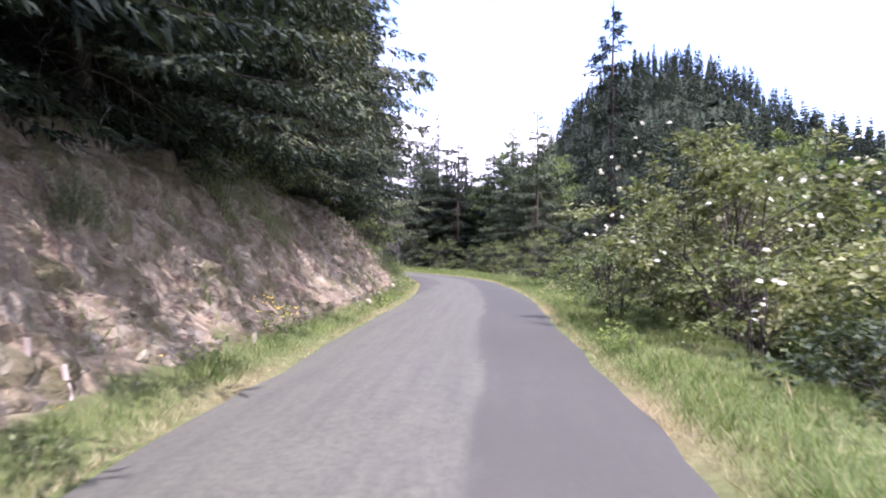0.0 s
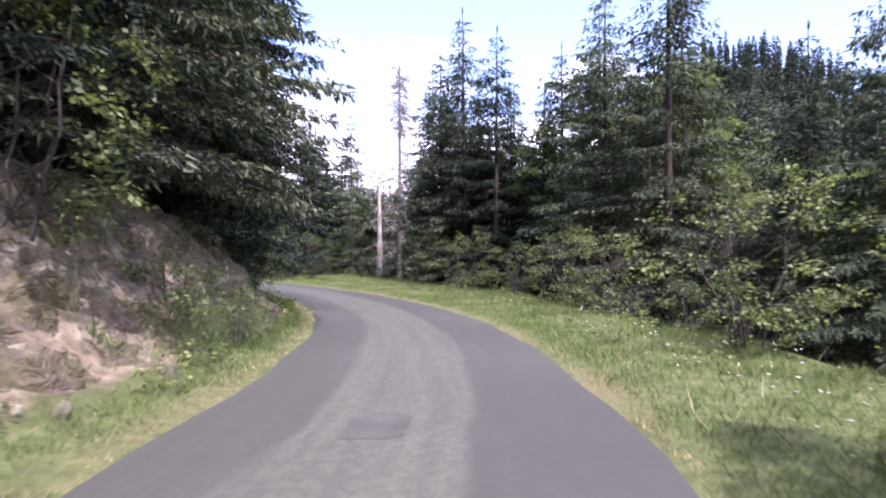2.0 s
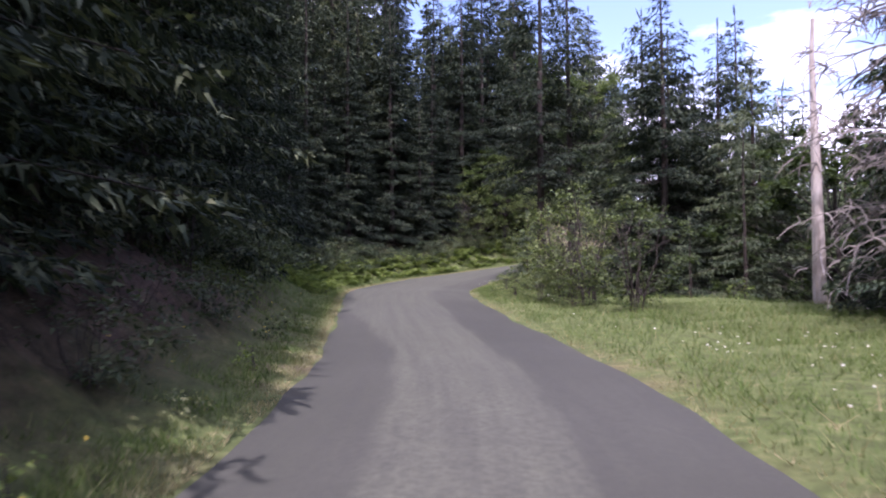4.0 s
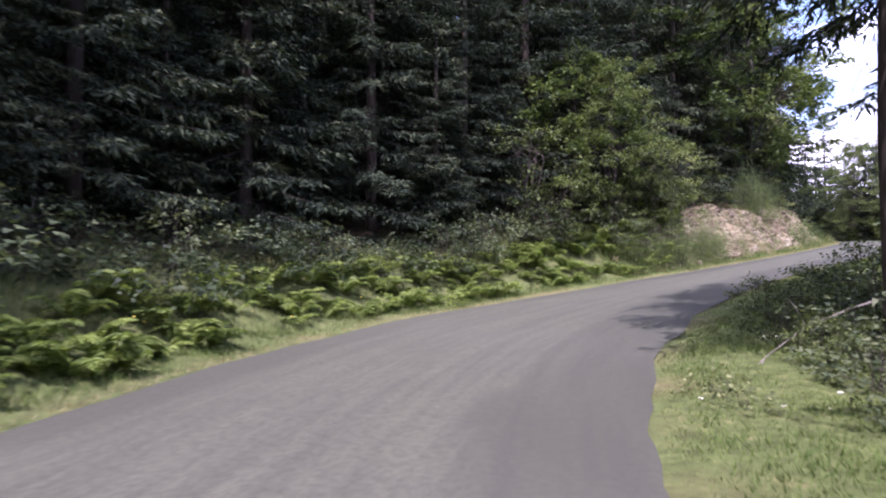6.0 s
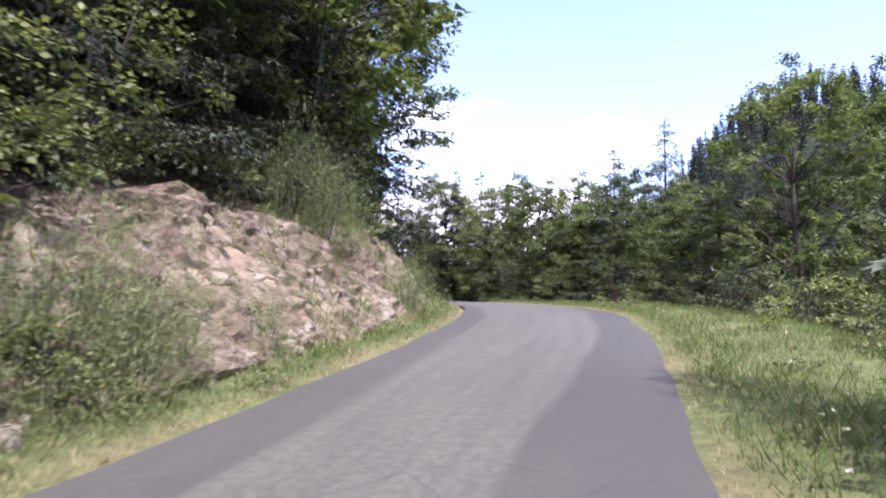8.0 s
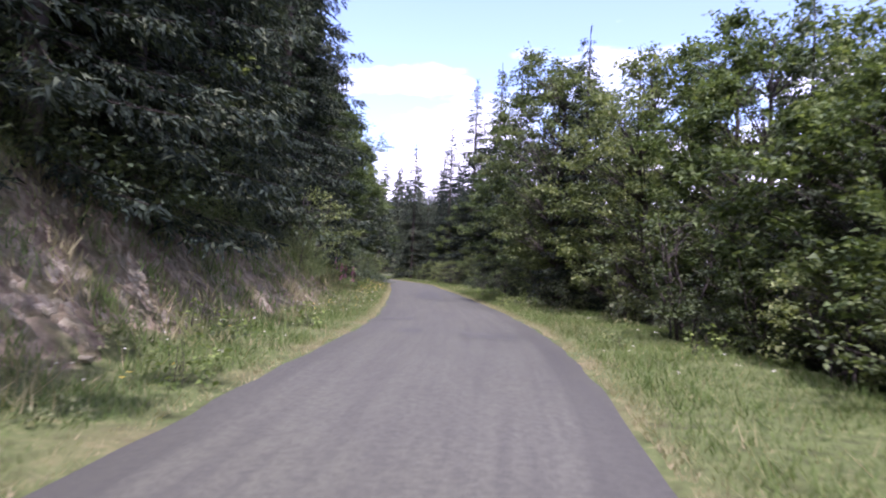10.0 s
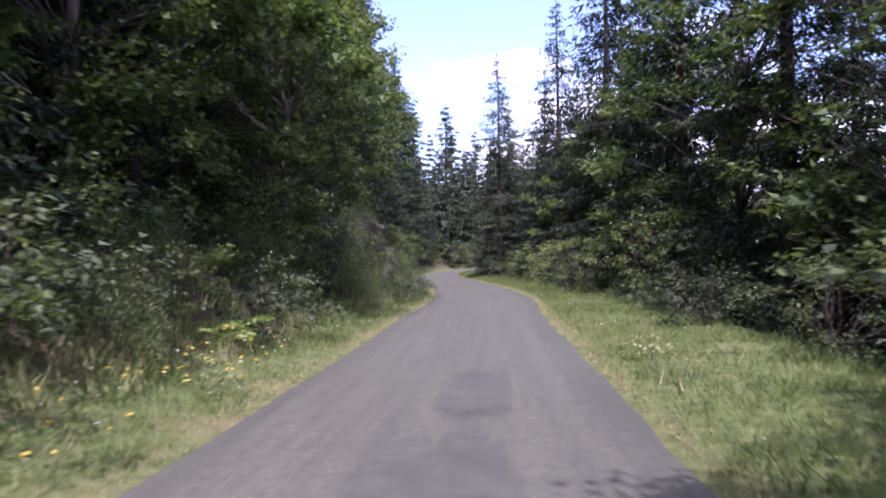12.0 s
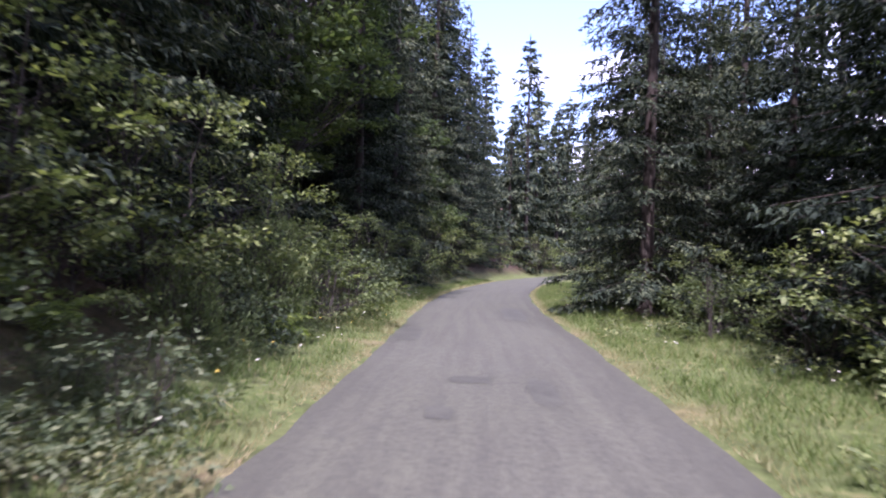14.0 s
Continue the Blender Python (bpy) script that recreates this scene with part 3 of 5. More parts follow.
gx = spaced(-900, 900, -86, 34, 0.75, 60)
gy = spaced(-900, 1300, -12, 236, 0.75, 60)
GX, GY = np.meshgrid(gx, gy)
GZ, GS, GD, GE = heights(GX, GY, True)
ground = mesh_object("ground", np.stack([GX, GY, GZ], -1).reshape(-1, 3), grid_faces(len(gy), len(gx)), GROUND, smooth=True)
vl, vr, bw = verge_left(GS), verge_right(GS), bank_width(GS)
grassy = np.where(GD > 0, 1 - ease((GE - vl) / 0.8), 1 - ease((GE - vr - 1.0) / 3.0))
grassy = np.maximum(grassy, knots(GS, (40, 0), (56, 1), (66, 1), (70, 0), (92, 0), (100, 0.7), (120, 0.7), (126, 0)) * (GD < 0) * (1 - ease((GE - 6) / 4)))
grassy = np.maximum(grassy, knots(GS, (64, 0), (70, 1), (100, 1), (103, 0)) * (GD > 0) * (1 - ease((GE - vl - 2.0) / 1.5)) * 0.8)
earthy = np.where(GD > 0, ease((GE - vl) / 0.5) * (1 - ease((GE - vl - bw) / 0.5)), 0) * knots(GS, (-20, 1), (30, 1), (40, 0.5), (60, 0.25), (70, 0), (99, 0), (103, 1), (116, 1), (121, 0.4), (126, 0.8), (140, 0.6), (147, 0.1))
rim = np.clip(1 - np.abs(GE - 0.05) / 0.2, 0, 1) * (0.45 + 0.3 * waves(GX, GY, 1.3))
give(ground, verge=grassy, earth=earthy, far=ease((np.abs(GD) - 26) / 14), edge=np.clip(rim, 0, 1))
tagged(ground, "forest hillside ground with grass verges and leaf litter", "ground", kind="structure")

# ---- road ----
rs = np.arange(S0 + 40, S1 - 20, 0.5)
ru = np.linspace(-1, 1, 41)
RS, RU = np.meshgrid(rs, ru, indexing="ij")
ragged = 1 + (waves(RS * 1.0, RU * 3, 0.9) * 0.03 + waves(RS, RU, 0.31, 3) * 0.012) * (np.abs(RU) > 0.97)
RD = RU * half_width(RS) * ragged
RP = on_road(RS, RD)
RP[..., 2] += 0.035 * (1 - RU**2) + waves(RP[..., 0], RP[..., 1], 1.7) * 0.006
road = mesh_object("road", RP.reshape(-1, 3), grid_faces(len(rs), len(ru))[:, ::-1], ASPHALT, smooth=True)
# the newer tar lies along the valley side at first, then on both sides of a pale middle strip
right_of = knots(RS, (14, -0.42), (26, -0.45), (34, -0.6), (60, -0.6), (70, -0.7), (84, -1.3), (100, -0.62), (120, -1.3))
left_of = knots(RS, (16, 2.6), (24, 1.6), (32, 0.75), (60, 0.75), (70, 1.9), (90, 2.0), (100, 0.9), (118, 1.4))
wander = waves(RS, RD * 0, 2.1, 1.0) * 0.10 + waves(RS, RD, 0.6, 2.0) * 0.05
tar = np.maximum(ease((right_of - RD + wander) / 0.07 + 0.5), ease((RD - left_of + wander) / 0.09 + 0.5) * 0.85)
tar = tar * knots(RS, (66, 1), (74, 0.5), (94, 0.5), (100, 1), (118, 1), (132, 0.5), (240, 0.4)) + 0.25 * ease(waves(RS, RD * 2, 2.7, 5.0)) 
give(road, tar=np.clip(tar, 0, 1), across=RD, along=RS)
tagged(road, "narrow worn grey asphalt forest road without markings", "road", kind="structure")


def road_patch(s, d, long, wide, seed):
    """A ragged repair of darker tar on the road."""
    rng = np.random.default_rng(seed)
    n = 72
    a = np.linspace(0, 2 * np.pi, n, endpoint=False)
    r = 0.95 / (np.abs(np.cos(a)) ** 5 + np.abs(np.sin(a)) ** 5) ** 0.2
    for f, w in ((2, 0.05), (5, 0.05), (11, 0.05), (17, 0.06), (23, 0.05), (31, 0.05)):
        r = r + w * np.sin(f * a + rng.uniform(0, 6))
    ps, pd = s + np.cos(a) * r * long / 2, d + np.sin(a) * r * wide / 2
    def lie(q, w):
        p = on_road(q, w)
        p[..., 2] += 0.035 * (1 - (w / half_width(q)) ** 2) + waves(p[..., 0], p[..., 1], 1.7) * 0.006 + 0.0045
        return p
    rings = (0.25, 0.5, 0.75, 1.0)
    v = [lie(np.array([s]), np.array([d]))] + [lie(s + (ps - s) * k, d + (pd - d) * k) for k in rings]
    faces = []
    for i in range(n):
        j = (i + 1) % n
        faces.append([0, 1 + i, 1 + j])
        for k in range(len(rings) - 1):
            o = 1 + k * n
            faces.append([o + i, o + n + i, o + n + j, o + j])
    return mesh_object("patch", np.vstack(v), faces, PATCH, road, smooth=True)


for n, (s, d, long, wide) in enumerate(((31.6, 0.2, 0.9, 0.5), (136.2, 1.25, 0.9, 0.95), (132.6, -0.7, 1.2, 1.1), (133.0, 0.75, 0.8, 0.5), (146.1, -0.7, 0.5, 1.5), (149.4, 0.05, 5.0, 1.15),
                                        (153.8, -0.15, 4.8, 1.0), (157.8, -0.3, 2.4, 0.7), (188.4, 0.25, 0.45, 0.5), (186.8, 0.5, 0.5, 0.25), (193.0, 1.4, 2.4, 0.5), (197.9, -0.8, 4.0, 0.6), (187.9, -0.5, 1.4, 0.3))):
    road_patch(s, d, long, wide, n)


# ---- banks beside the road ----
def bank(name, s_from, s_to, label, lumpy, seed, e_from=None, raise_by=0.05):
    """A raw cut bank: stony earth with ledges and runnels, over the ground's own slope."""
    ss = np.arange(s_from, s_to, 0.1)
    kk = np.linspace(0, 1, 48)
    S, K = np.meshgrid(ss, kk, indexing="ij")
    lo, hi = verge_left(S) - 0.15, verge_left(S) + bank_width(S) + 0.5
    D = half_width(S) + lo + (hi - lo) * K
    P = on_road(S, D)
    P[..., 2] = heights(P[..., 0], P[..., 1])
    side = np.stack([np.interp(S, ALONG, LEFT[:, 0]), np.interp(S, ALONG, LEFT[:, 1]), 0 * S], -1)
    q = np.stack([P[..., 0], P[..., 1], P[..., 2] * 1.0], -1)
    fade = ease(K / 0.15) * ease((1 - K) / 0.15) * ease((S - s_from) / 3) * ease((s_to - S) / 3)
    bulge = np.zeros(S.shape)
    for i in range(S.shape[0]):
        for j in range(S.shape[1]):
            v = Vector(q[i, j])
            dist = noise.voronoi(v * 1.5 + Vector((seed, 0, 0)))[0]
            block = min(1.0, (dist[1] - dist[0]) * 2.2) ** 0.5
            small = noise.voronoi(v * 4.2 + Vector((0, seed, 0)))[0]
            bulge[i, j] = block * 0.10 + min(1.0, (small[1] - small[0]) * 2.0) ** 0.5 * 0.09 + noise.fractal(v * 0.9, 0.9, 2.1, 4) * 0.28 + noise.fractal(v * 6.0, 0.7, 2.1, 3) * 0.07
    push = (raise_by + lumpy * bulge) * fade - 0.12 * (1 - fade)
    P = P - side * (push * 0.85)[..., None] + np.array([0, 0, 1]) * (push * 0.5)[..., None]
    ob = mesh_object(name, P.reshape(-1, 3), grid_faces(*S.shape)[:, ::-1], BANK)
    return tagged(ob, label, "bank", kind="structure")


bank_a = bank("bank_1", -6, 46, "shaded reddish earth bank with bare soil and stones under spruces", 1.0, 0.0)
bank_b = bank("bank_2", 99, 120, "sunlit pinkish rocky cutting with loose stones beside the road", 1.0, 5.0)
bank_c = bank("bank_3", 122, 145, "pale stony bank with dry grass and broom beside the road", 0.5, 9.0)


def stone_mesh(seed):
    rng = np.random.default_rng(seed)
    bm = bmesh.new()
    bmesh.ops.create_icosphere(bm, subdivisions=1, radius=0.5)
    for v in bm.verts:
        v.co *= rng.uniform(0.65, 1.1)
        v.co.z *= 0.7
    me = bpy.data.meshes.new("stone")
    bm.to_mesh(me)
    bm.free()
    me.materials.append(STONE)
    return me


STONES = [stone_mesh(i) for i in range(6)]


def stones_on(owner, s_from, s_to, count, seed, low=0.06, high=0.32):
    rng = np.random.default_rng(seed)
    s = rng.uniform(s_from, s_to, count)
    k = rng.uniform(0.0, 0.95, count) ** 1.3
    d = half_width(s) + verge_left(s) + bank_width(s) * k
    p = on_road(s, d)
    p[:, 2] = heights(p[:, 0], p[:, 1])
    for i in range(count):
        ob = new("stone", STONES[rng.integers(6)])
        size = low + (high - low) * rng.uniform(0, 1) ** 3
        l = np.array([np.interp(s[i], ALONG, LEFT[:, 0]), np.interp(s[i], ALONG, LEFT[:, 1])])
        ob.parent = owner
        ob.location = (p[i, 0] - l[0] * 0.12, p[i, 1] - l[1] * 0.12, p[i, 2] + 0.08)
        ob.rotation_euler, ob.scale = rng.uniform(0, 6, 3), (size * rng.uniform(0.8, 1.5), size, size)


stones_on(bank_a, -4, 42, 190, 1, 0.04, 0.26)
stones_on(bank_b, 100, 119, 300, 2, 0.04, 0.26)
stones_on(bank_c, 124, 144, 60, 3, 0.04, 0.22)


def cells(a, b, count, rng):
    """A flat Voronoi pattern over the points a, b: how far each is from the border of its cell, a number for the cell, and the way from its middle."""
    ca, cb = rng.uniform(a.min(), a.max(), count), rng.uniform(b.min(), b.max(), count)
    far = np.hypot(a.ravel()[:, None] - ca, b.ravel()[:, None] - cb)
    order = np.argsort(far, axis=1)[:, :2]
    pick = np.take_along_axis(far, order, 1)
    own = order[:, 0]
    border = (pick[:, 1] - pick[:, 0]).reshape(a.shape)
    return border, rng.uniform(0, 1, count)[own].reshape(a.shape), a - ca[own].reshape(a.shape), b - cb[own].reshape(a.shape), own.reshape(a.shape)


def outcrop(stretches, label):
    """A craggy wall of rock in several buttresses: upright blocks that jut out unevenly, split by deep cracks."""
    root = tagged(new("rock_outcrop"), label, "rock")
    for s_mid, long, tall, e, depth, seed in stretches:
        r = np.random.default_rng(int(seed))
        nu, nv = 110, 90
        U, V = np.meshgrid(np.linspace(-1, 1, nu), np.linspace(0, 1, nv), indexing="ij")
        S = s_mid + U * long / 2
        top = tall * (1 - 0.2 * np.abs(U) ** 3) + 0.35 * waves(U * 4, U * 2, 1.0, seed)
        Z = V * top - 0.4
        back = e + depth * V**1.5 * 0.8 + depth * 0.8 * np.abs(U) ** 3 + 1.2 * ease((V - 0.88) / 0.12)
        out = np.zeros(S.shape)
        for count, lift, slope, crack, width in ((14, 0.55, 0.35, 0.3, 0.10), (60, 0.2, 0.4, 0.12, 0.05), (260, 0.07, 0.35, 0.04, 0.03)):
            border, jut, da, db, own = cells(S * 1.25 + 0.3 * Z, Z * 0.62 - 0.15 * S, count, r)
            tilt_a, tilt_b = r.normal(0, slope, count)[own], r.normal(0, slope, count)[own]
            out += lift * (jut - 0.4) + 0.6 * (tilt_a * da + tilt_b * db) - crack * np.clip(1 - border / width, 0, 1)
        out += np.array([[0.06 * noise.fractal(Vector((a * 2.5, b * 2.5, seed)), 0.8, 2.0, 4) for a, b in zip(p, q)] for p, q in zip(S, Z)])
        P = on_road(S, half_width(S) + back - out * 0.8)
        P[..., 2] += Z
        mesh_object("rock_buttress", P.reshape(-1, 3), grid_faces(nu, nv)[:, ::-1], ROCK, root)
    return root


outcrop(((172.6, 4.6, 3.0, 2.0, 0.7, 3.0), (176.0, 4.8, 3.7, 1.75, 0.7, 11.0), (179.4, 4.2, 3.4, 1.8, 0.8, 5.0), (182.0, 2.8, 2.2, 2.0, 0.8, 8.0)),
        "shaded cracked brown rock outcrop with mossy ledges beside the road")

# ---- prototypes of the plants ----
PROTO = []


def proto(ob):
    PROTO.append(ob)
    return ob


DARK = "tall dark green spruce with drooping boughs on the hillside"
front_spruce = [proto(spruce(11 + i, h, r, b, 9.0, 0.55, 0.24, 0.26, DARK, fill=9)) for i, (h, r, b) in enumerate(((17, 3.0, 0.4), (20, 3.3, 0.9), (15, 2.8, 0.3)))]
bank_spruce = [proto(spruce(31 + i, h, r, b, 8.0, 0.55, 0.24, 0.26, "tall spruce with dead lower twigs on the shaded bank", dead=16, fill=8)) for i, (h, r, b) in enumerate(((19, 3.9, 1.2), (21, 4.1, 1.9)))]
# the first kind has haze painted in: paler needles than the second
near_spruce = [proto(spruce(41 + i, h, r, b, 11.0, 0.58, 0.26, 0.26, l, m, fill=9)) for i, (h, r, b, l, m) in enumerate(((14, 4.1, 0.3, "spruce paled for haze with dense drooping boughs on the slope", PALE_SPRUCE), (17, 4.4, 0.6, DARK, SPRUCE)))]
back_spruce = [proto(spruce(51 + i, h, r, b, 0, 1.0, 0.6, 0.7, "dark spruce deep in the forest", fill=5)) for i, (h, r, b) in enumerate(((16, 3.6, 1.0), (19, 3.9, 2.0), (13, 3.2, 0.5)))]
far_spruce = [proto(spruce(81 + i, h, r, 0.4, 0, 1.5, 1.2, 2.0, DARK, fill=4)) for i, (h, r) in enumerate(((17, 2.9), (20, 3.2)))]
shade_spruce = proto(spruce(64, 18, 5.2, 1.4, 8.0, 0.45, 0.22, 0.24, "tall spruce with dead lower twigs on the shaded bank", fill=10, dead=18))
bare_spruce = proto(spruce(61, 17, 2.9, 5.0, 9.0, 0.5, 0.22, 0.24, "tall spruce with a bare lower trunk at the road's edge", dead=3))
thin_spruce = proto(spruce(63, 11.5, 2.6, 3.0, 11.5, 0.5, 0.22, 0.24, "tall spruce with a bare trunk and a ragged drooping crown", fill=6, dead=8))
young_spruce = [proto(spruce(71 + i, h, r, 0.2, 3.5, 0.4, 0.15, 0.09, "young light green spruce at the forest edge", PALE_SPRUCE)) for i, (h, r) in enumerate(((3.2, 1.2), (8.5, 2.0)))]
TREE = "broadleaved tree with a loose bright green crown among spruces"
leaf_tree = [proto(broadleaf(91 + i, h, r, b, t, 150, 0.125, 0.42, TREE, tri=True)) for i, (h, r, b, t) in enumerate(((11, 3.3, 0.5, 115), (13, 3.5, 1.2, 125), (8.5, 2.9, 0.2, 100)))]
near_leaf = [proto(broadleaf(101 + i, h, r, b, t, 130, 0.085, 0.32, TREE, HAZEL)) for i, (h, r, b, t) in enumerate(((10, 2.9, 0.4, 170), (8, 2.6, 0.2, 140)))]
back_leaf = proto(broadleaf(97, 12, 3.6, 0.6, 70, 46, 0.32, 0.55, TREE, tri=True))
hazel = [proto(broadleaf(111 + i, h, r, 0.05, t, 56, 0.07, 0.24, "leafy green hazel shrub at the edge of the verge", HAZEL, "shrub", 6)) for i, (h, r, t) in enumerate(((2.6, 1.6, 46), (3.4, 1.7, 52), (1.7, 1.2, 32)))]
elder = proto(broadleaf(131, 4.0, 2.2, 0.1, 130, 100, 0.085, 0.27, "large elder bush with white flower heads beside the road", ELDER, "elder_bush", 8))
bramble = [proto(broadleaf(141 + i, h, r, 0.0, 30, 42, 0.076, 0.3, "low tangled bramble thicket on the verge", BRAMBLE, "bramble", 7, thick=0.008, tri=True)) for i, (h, r) in enumerate(((1.0, 1.2), (1.5, 1.1)))]


weed = [proto(broadleaf(181 + i, h, r, 0.0, 14, 11, 0.05, 0.09, "low leafy weed in the verge grass", m, "weed", 4, thick=0.01)) for i, (h, r, m) in enumerate(((0.34, 0.3, HAZEL), (0.5, 0.28, FERN), (0.25, 0.35, ELDER)))]


def umbels(root, count, tall, reach, seed):
    """Flat white flower heads on the outside of a bush: each a lumpy, slightly domed plate."""
    rng = np.random.default_rng(seed)
    crown = [ob for ob in root.children if ob.name.startswith("crown")][0]
    n = 14
    a = np.linspace(0, 2 * np.pi, n, endpoint=False)
    for _ in range(count):
        turn, rel = rng.uniform(0, 2 * np.pi), rng.uniform(0.35, 1.0)
        r = reach * (0.55 + 0.75 * math.sin(math.pi * min(1, 0.15 + 0.72 * (1 - rel)))) / 1.25 * 1.12
        c = np.array([math.cos(turn) * r, math.sin(turn) * r, tall * rel + 0.1])
        size = rng.uniform(0.03, 0.052)
        v = [np.array([[0, 0, 0.02]])]
        for k in (0.45, 0.8, 1.0):
            rad = size * k * (1 + 0.22 * np.sin(5 * a + turn) + rng.normal(0, 0.08, n))
            v.append(np.c_[np.cos(a) * rad, np.sin(a) * rad, 0.02 * (1 - k**2) + rng.normal(0, 0.008, n)])
        f = [[0, 1 + i, 1 + (i + 1) % n] for i in range(n)]
        for o in (1, 1 + n):
            f += [[o + i, o + n + i, o + n + (i + 1) % n, o + (i + 1) % n] for i in range(n)]
        tilt = np.array(Euler((rng.normal(0, 0.4), rng.normal(0, 0.4), 0)).to_matrix())
        mesh_object("flower_head", np.vstack(v) @ tilt.T + c, f, WHITE_PETAL, crown)


umbels(elder, 52, 4.0, 2.2, 5)


def broom(seed, tall, reach):
    """A broom bush: many thin upright green twigs."""
    rng = np.random.default_rng(seed)
    root = plant("broom_bush", "wispy grey-green broom bush on the stony bank", "shrub", "broom bushes")
    c = Cloud(rng)
    m = 4200
    v = unit(rng.normal(size=(m, 3)))
    v[:, 2] = np.abs(v[:, 2])
    lobes = 1 + 0.25 * np.sin(3 * np.arctan2(v[:, 1], v[:, 0]) + seed) + 0.15 * np.sin(7 * v[:, 2] + 5 * v[:, 0])
    base = v * (reach, reach, tall * 0.85) * (rng.uniform(0.15, 1, m) ** 0.4 * lobes)[:, None]
    way = v * 0.8 + rng.normal(0, 0.5, (m, 3)) + (0, 0, 0.35)
    c.kites(base, way, rng.uniform(0.06, 0.15, m), 0.013, 0.02, 0.45)
    c.kites(base[:1600] + rng.normal(0, 0.05, (1600, 3)), rng.normal(size=(1600, 3)), 0.035, 0.018, 0.0, tri=True)
    c.make("foliage", BROOM, root)
    w = Cloud(rng)
    for j in range(9):
        b = np.array([math.cos(j * 0.7), math.sin(j * 0.7), 0]) * reach * rng.uniform(0.2, 0.55)
        w.tube(np.array([b * 0.15 - (0, 0, 0.2), b * 0.6 + (0, 0, 0.35 * tall), b + (0, 0, 0.7 * tall)]), [0.014, 0.01, 0.004], 4)
    w.make("woody_frame", LEAF_BARK, root)
    return root


def fern(seed):
    """A fern: arching fronds with paired leaflets."""
    rng = np.random.default_rng(seed)
    root = plant("fern", "bright green fern with arching fronds at the roadside", "fern", "roadside ferns")
    for f in range(9):
        a, long = rng.uniform(0, 2 * np.pi), rng.uniform(0.75, 1.2)
        c = Cloud(rng)
        u = np.linspace(0.12, 1, 24)
        rise = rng.uniform(0.95, 1.35)
        out, across = np.array([np.cos(a), np.sin(a), 0]), np.array([-np.sin(a), np.cos(a), 0])
        line = lambda q: out * (long * 0.7 * q)[:, None] + np.array([0, 0, 1]) * (long * 0.85 * (rise * q - 0.78 * q**2.2))[:, None]
        p = line(u)
        size = 0.22 * long * np.sin(np.pi * (0.12 + 0.86 * u)) + 0.03
        for sgn in (-1, 1):
            c.kites(p, across * sgn + out * 0.35 + rng.normal(0, 0.08, (24, 3)), size, 0.05, 0.2, 0.35)
        k = np.linspace(0, 1, 5)
        c.tube(line(k), 0.008 * (1.1 - k), 3)
        c.make("frond", FERN, root)
    return root


broom_bush = [proto(broom(151, 1.5, 0.9)), proto(broom(152, 2.1, 1.0))]
ferns = [proto(fern(161)), proto(fern(162)), proto(fern(163))]


def foxglove(seed):
    rng = np.random.default_rng(seed)
    root = plant("foxglove", "tall pink foxglove in flower on the verge", "flower", "foxgloves")
    c = Cloud(rng)
    c.tube(np.array([[0, 0, -0.1], [0.02, 0, 0.6], [0.05, 0.02, 1.25]]), [0.012, 0.01, 0.004], 5)
    c.kites(rng.normal(0, 0.03, (14, 3)) + (0, 0, 0.1), rng.normal(0, 1, (14, 3)) * (1, 1, 0.3) + (0, 0, 0.3), 0.28, 0.09, 0.3)
    c.make("stalk", FERN, root)
    b = Cloud(rng)
    z = rng.uniform(0.55, 1.22, 46)
    b.kites(np.c_[0.04 * z, 0.01 * z, z], rng.normal(0, 1, (46, 3)) * (1, 1, 0.15) + (0, 0, -0.4), 0.07, 0.05, 0.2)
    b.make("bells", PINK_PETAL, root)
    return root


pink = proto(foxglove(171))

# ---- the forest ----
rng = np.random.default_rng(7)


def spots(s_from, s_to, e_from, e_to, count, side, apart, taken):
    """Places strewn over a stretch of one side of the road."""
    out = []
    for _ in range(count * 30):
        if len(out) >= count:
            break
        s, e = rng.uniform(s_from, s_to), rng.uniform(e_from, e_to)
        d = side * (float(half_width(s)) + float(verge_left(s) if side > 0 else verge_right(s)) + e)
        x, y, _ = on_road(s, d)
        real_d = nearest(np.array([x]), np.array([y]))[1]
        if abs(real_d[0]) < abs(d) - 0.4 or any((x - a) ** 2 + (y - b) ** 2 < apart * apart for a, b in taken):
            continue
        taken.append((x, y))
        out.append((x, y))
    return out


def scatter(kinds, s_from, s_to, e_from, e_to, count, side, apart=2.0, scale=(0.85, 1.15), taken=None, sink=0.15, keep=None):
    """Copies strewn over a stretch of one side of the road, no two closer than apart."""
    taken = [] if taken is None else taken
    tries = made = 0
    while made < count and tries < count * 30:
        tries += 1
        s, e = rng.uniform(s_from, s_to), rng.uniform(e_from, e_to)
        edge_of = float(verge_left(s) if side > 0 else verge_right(s))
        d = side * (float(half_width(s)) + edge_of + e)
        x, y, _ = on_road(s, d)
        real_s, real_d, _ = nearest(np.array([x]), np.array([y]))
        if abs(real_d[0]) < abs(d) - 0.4 or (keep and not keep(s, e)):
            continue
        if any((x - a) ** 2 + (y - b) ** 2 < apart * apart for a, b in taken):
            continue
        taken.append((x, y))
        put(kinds[rng.integers(len(kinds))], x, y, rng.uniform(*scale), rng.uniform(0, 360), sink, rng.uniform(0.92, 1.1))
        made += 1
    return taken


trees = []


def hero(source, x, y, *rest, **more):
    trees.append((x, y))
    return put(source, x, y, *rest, **more)


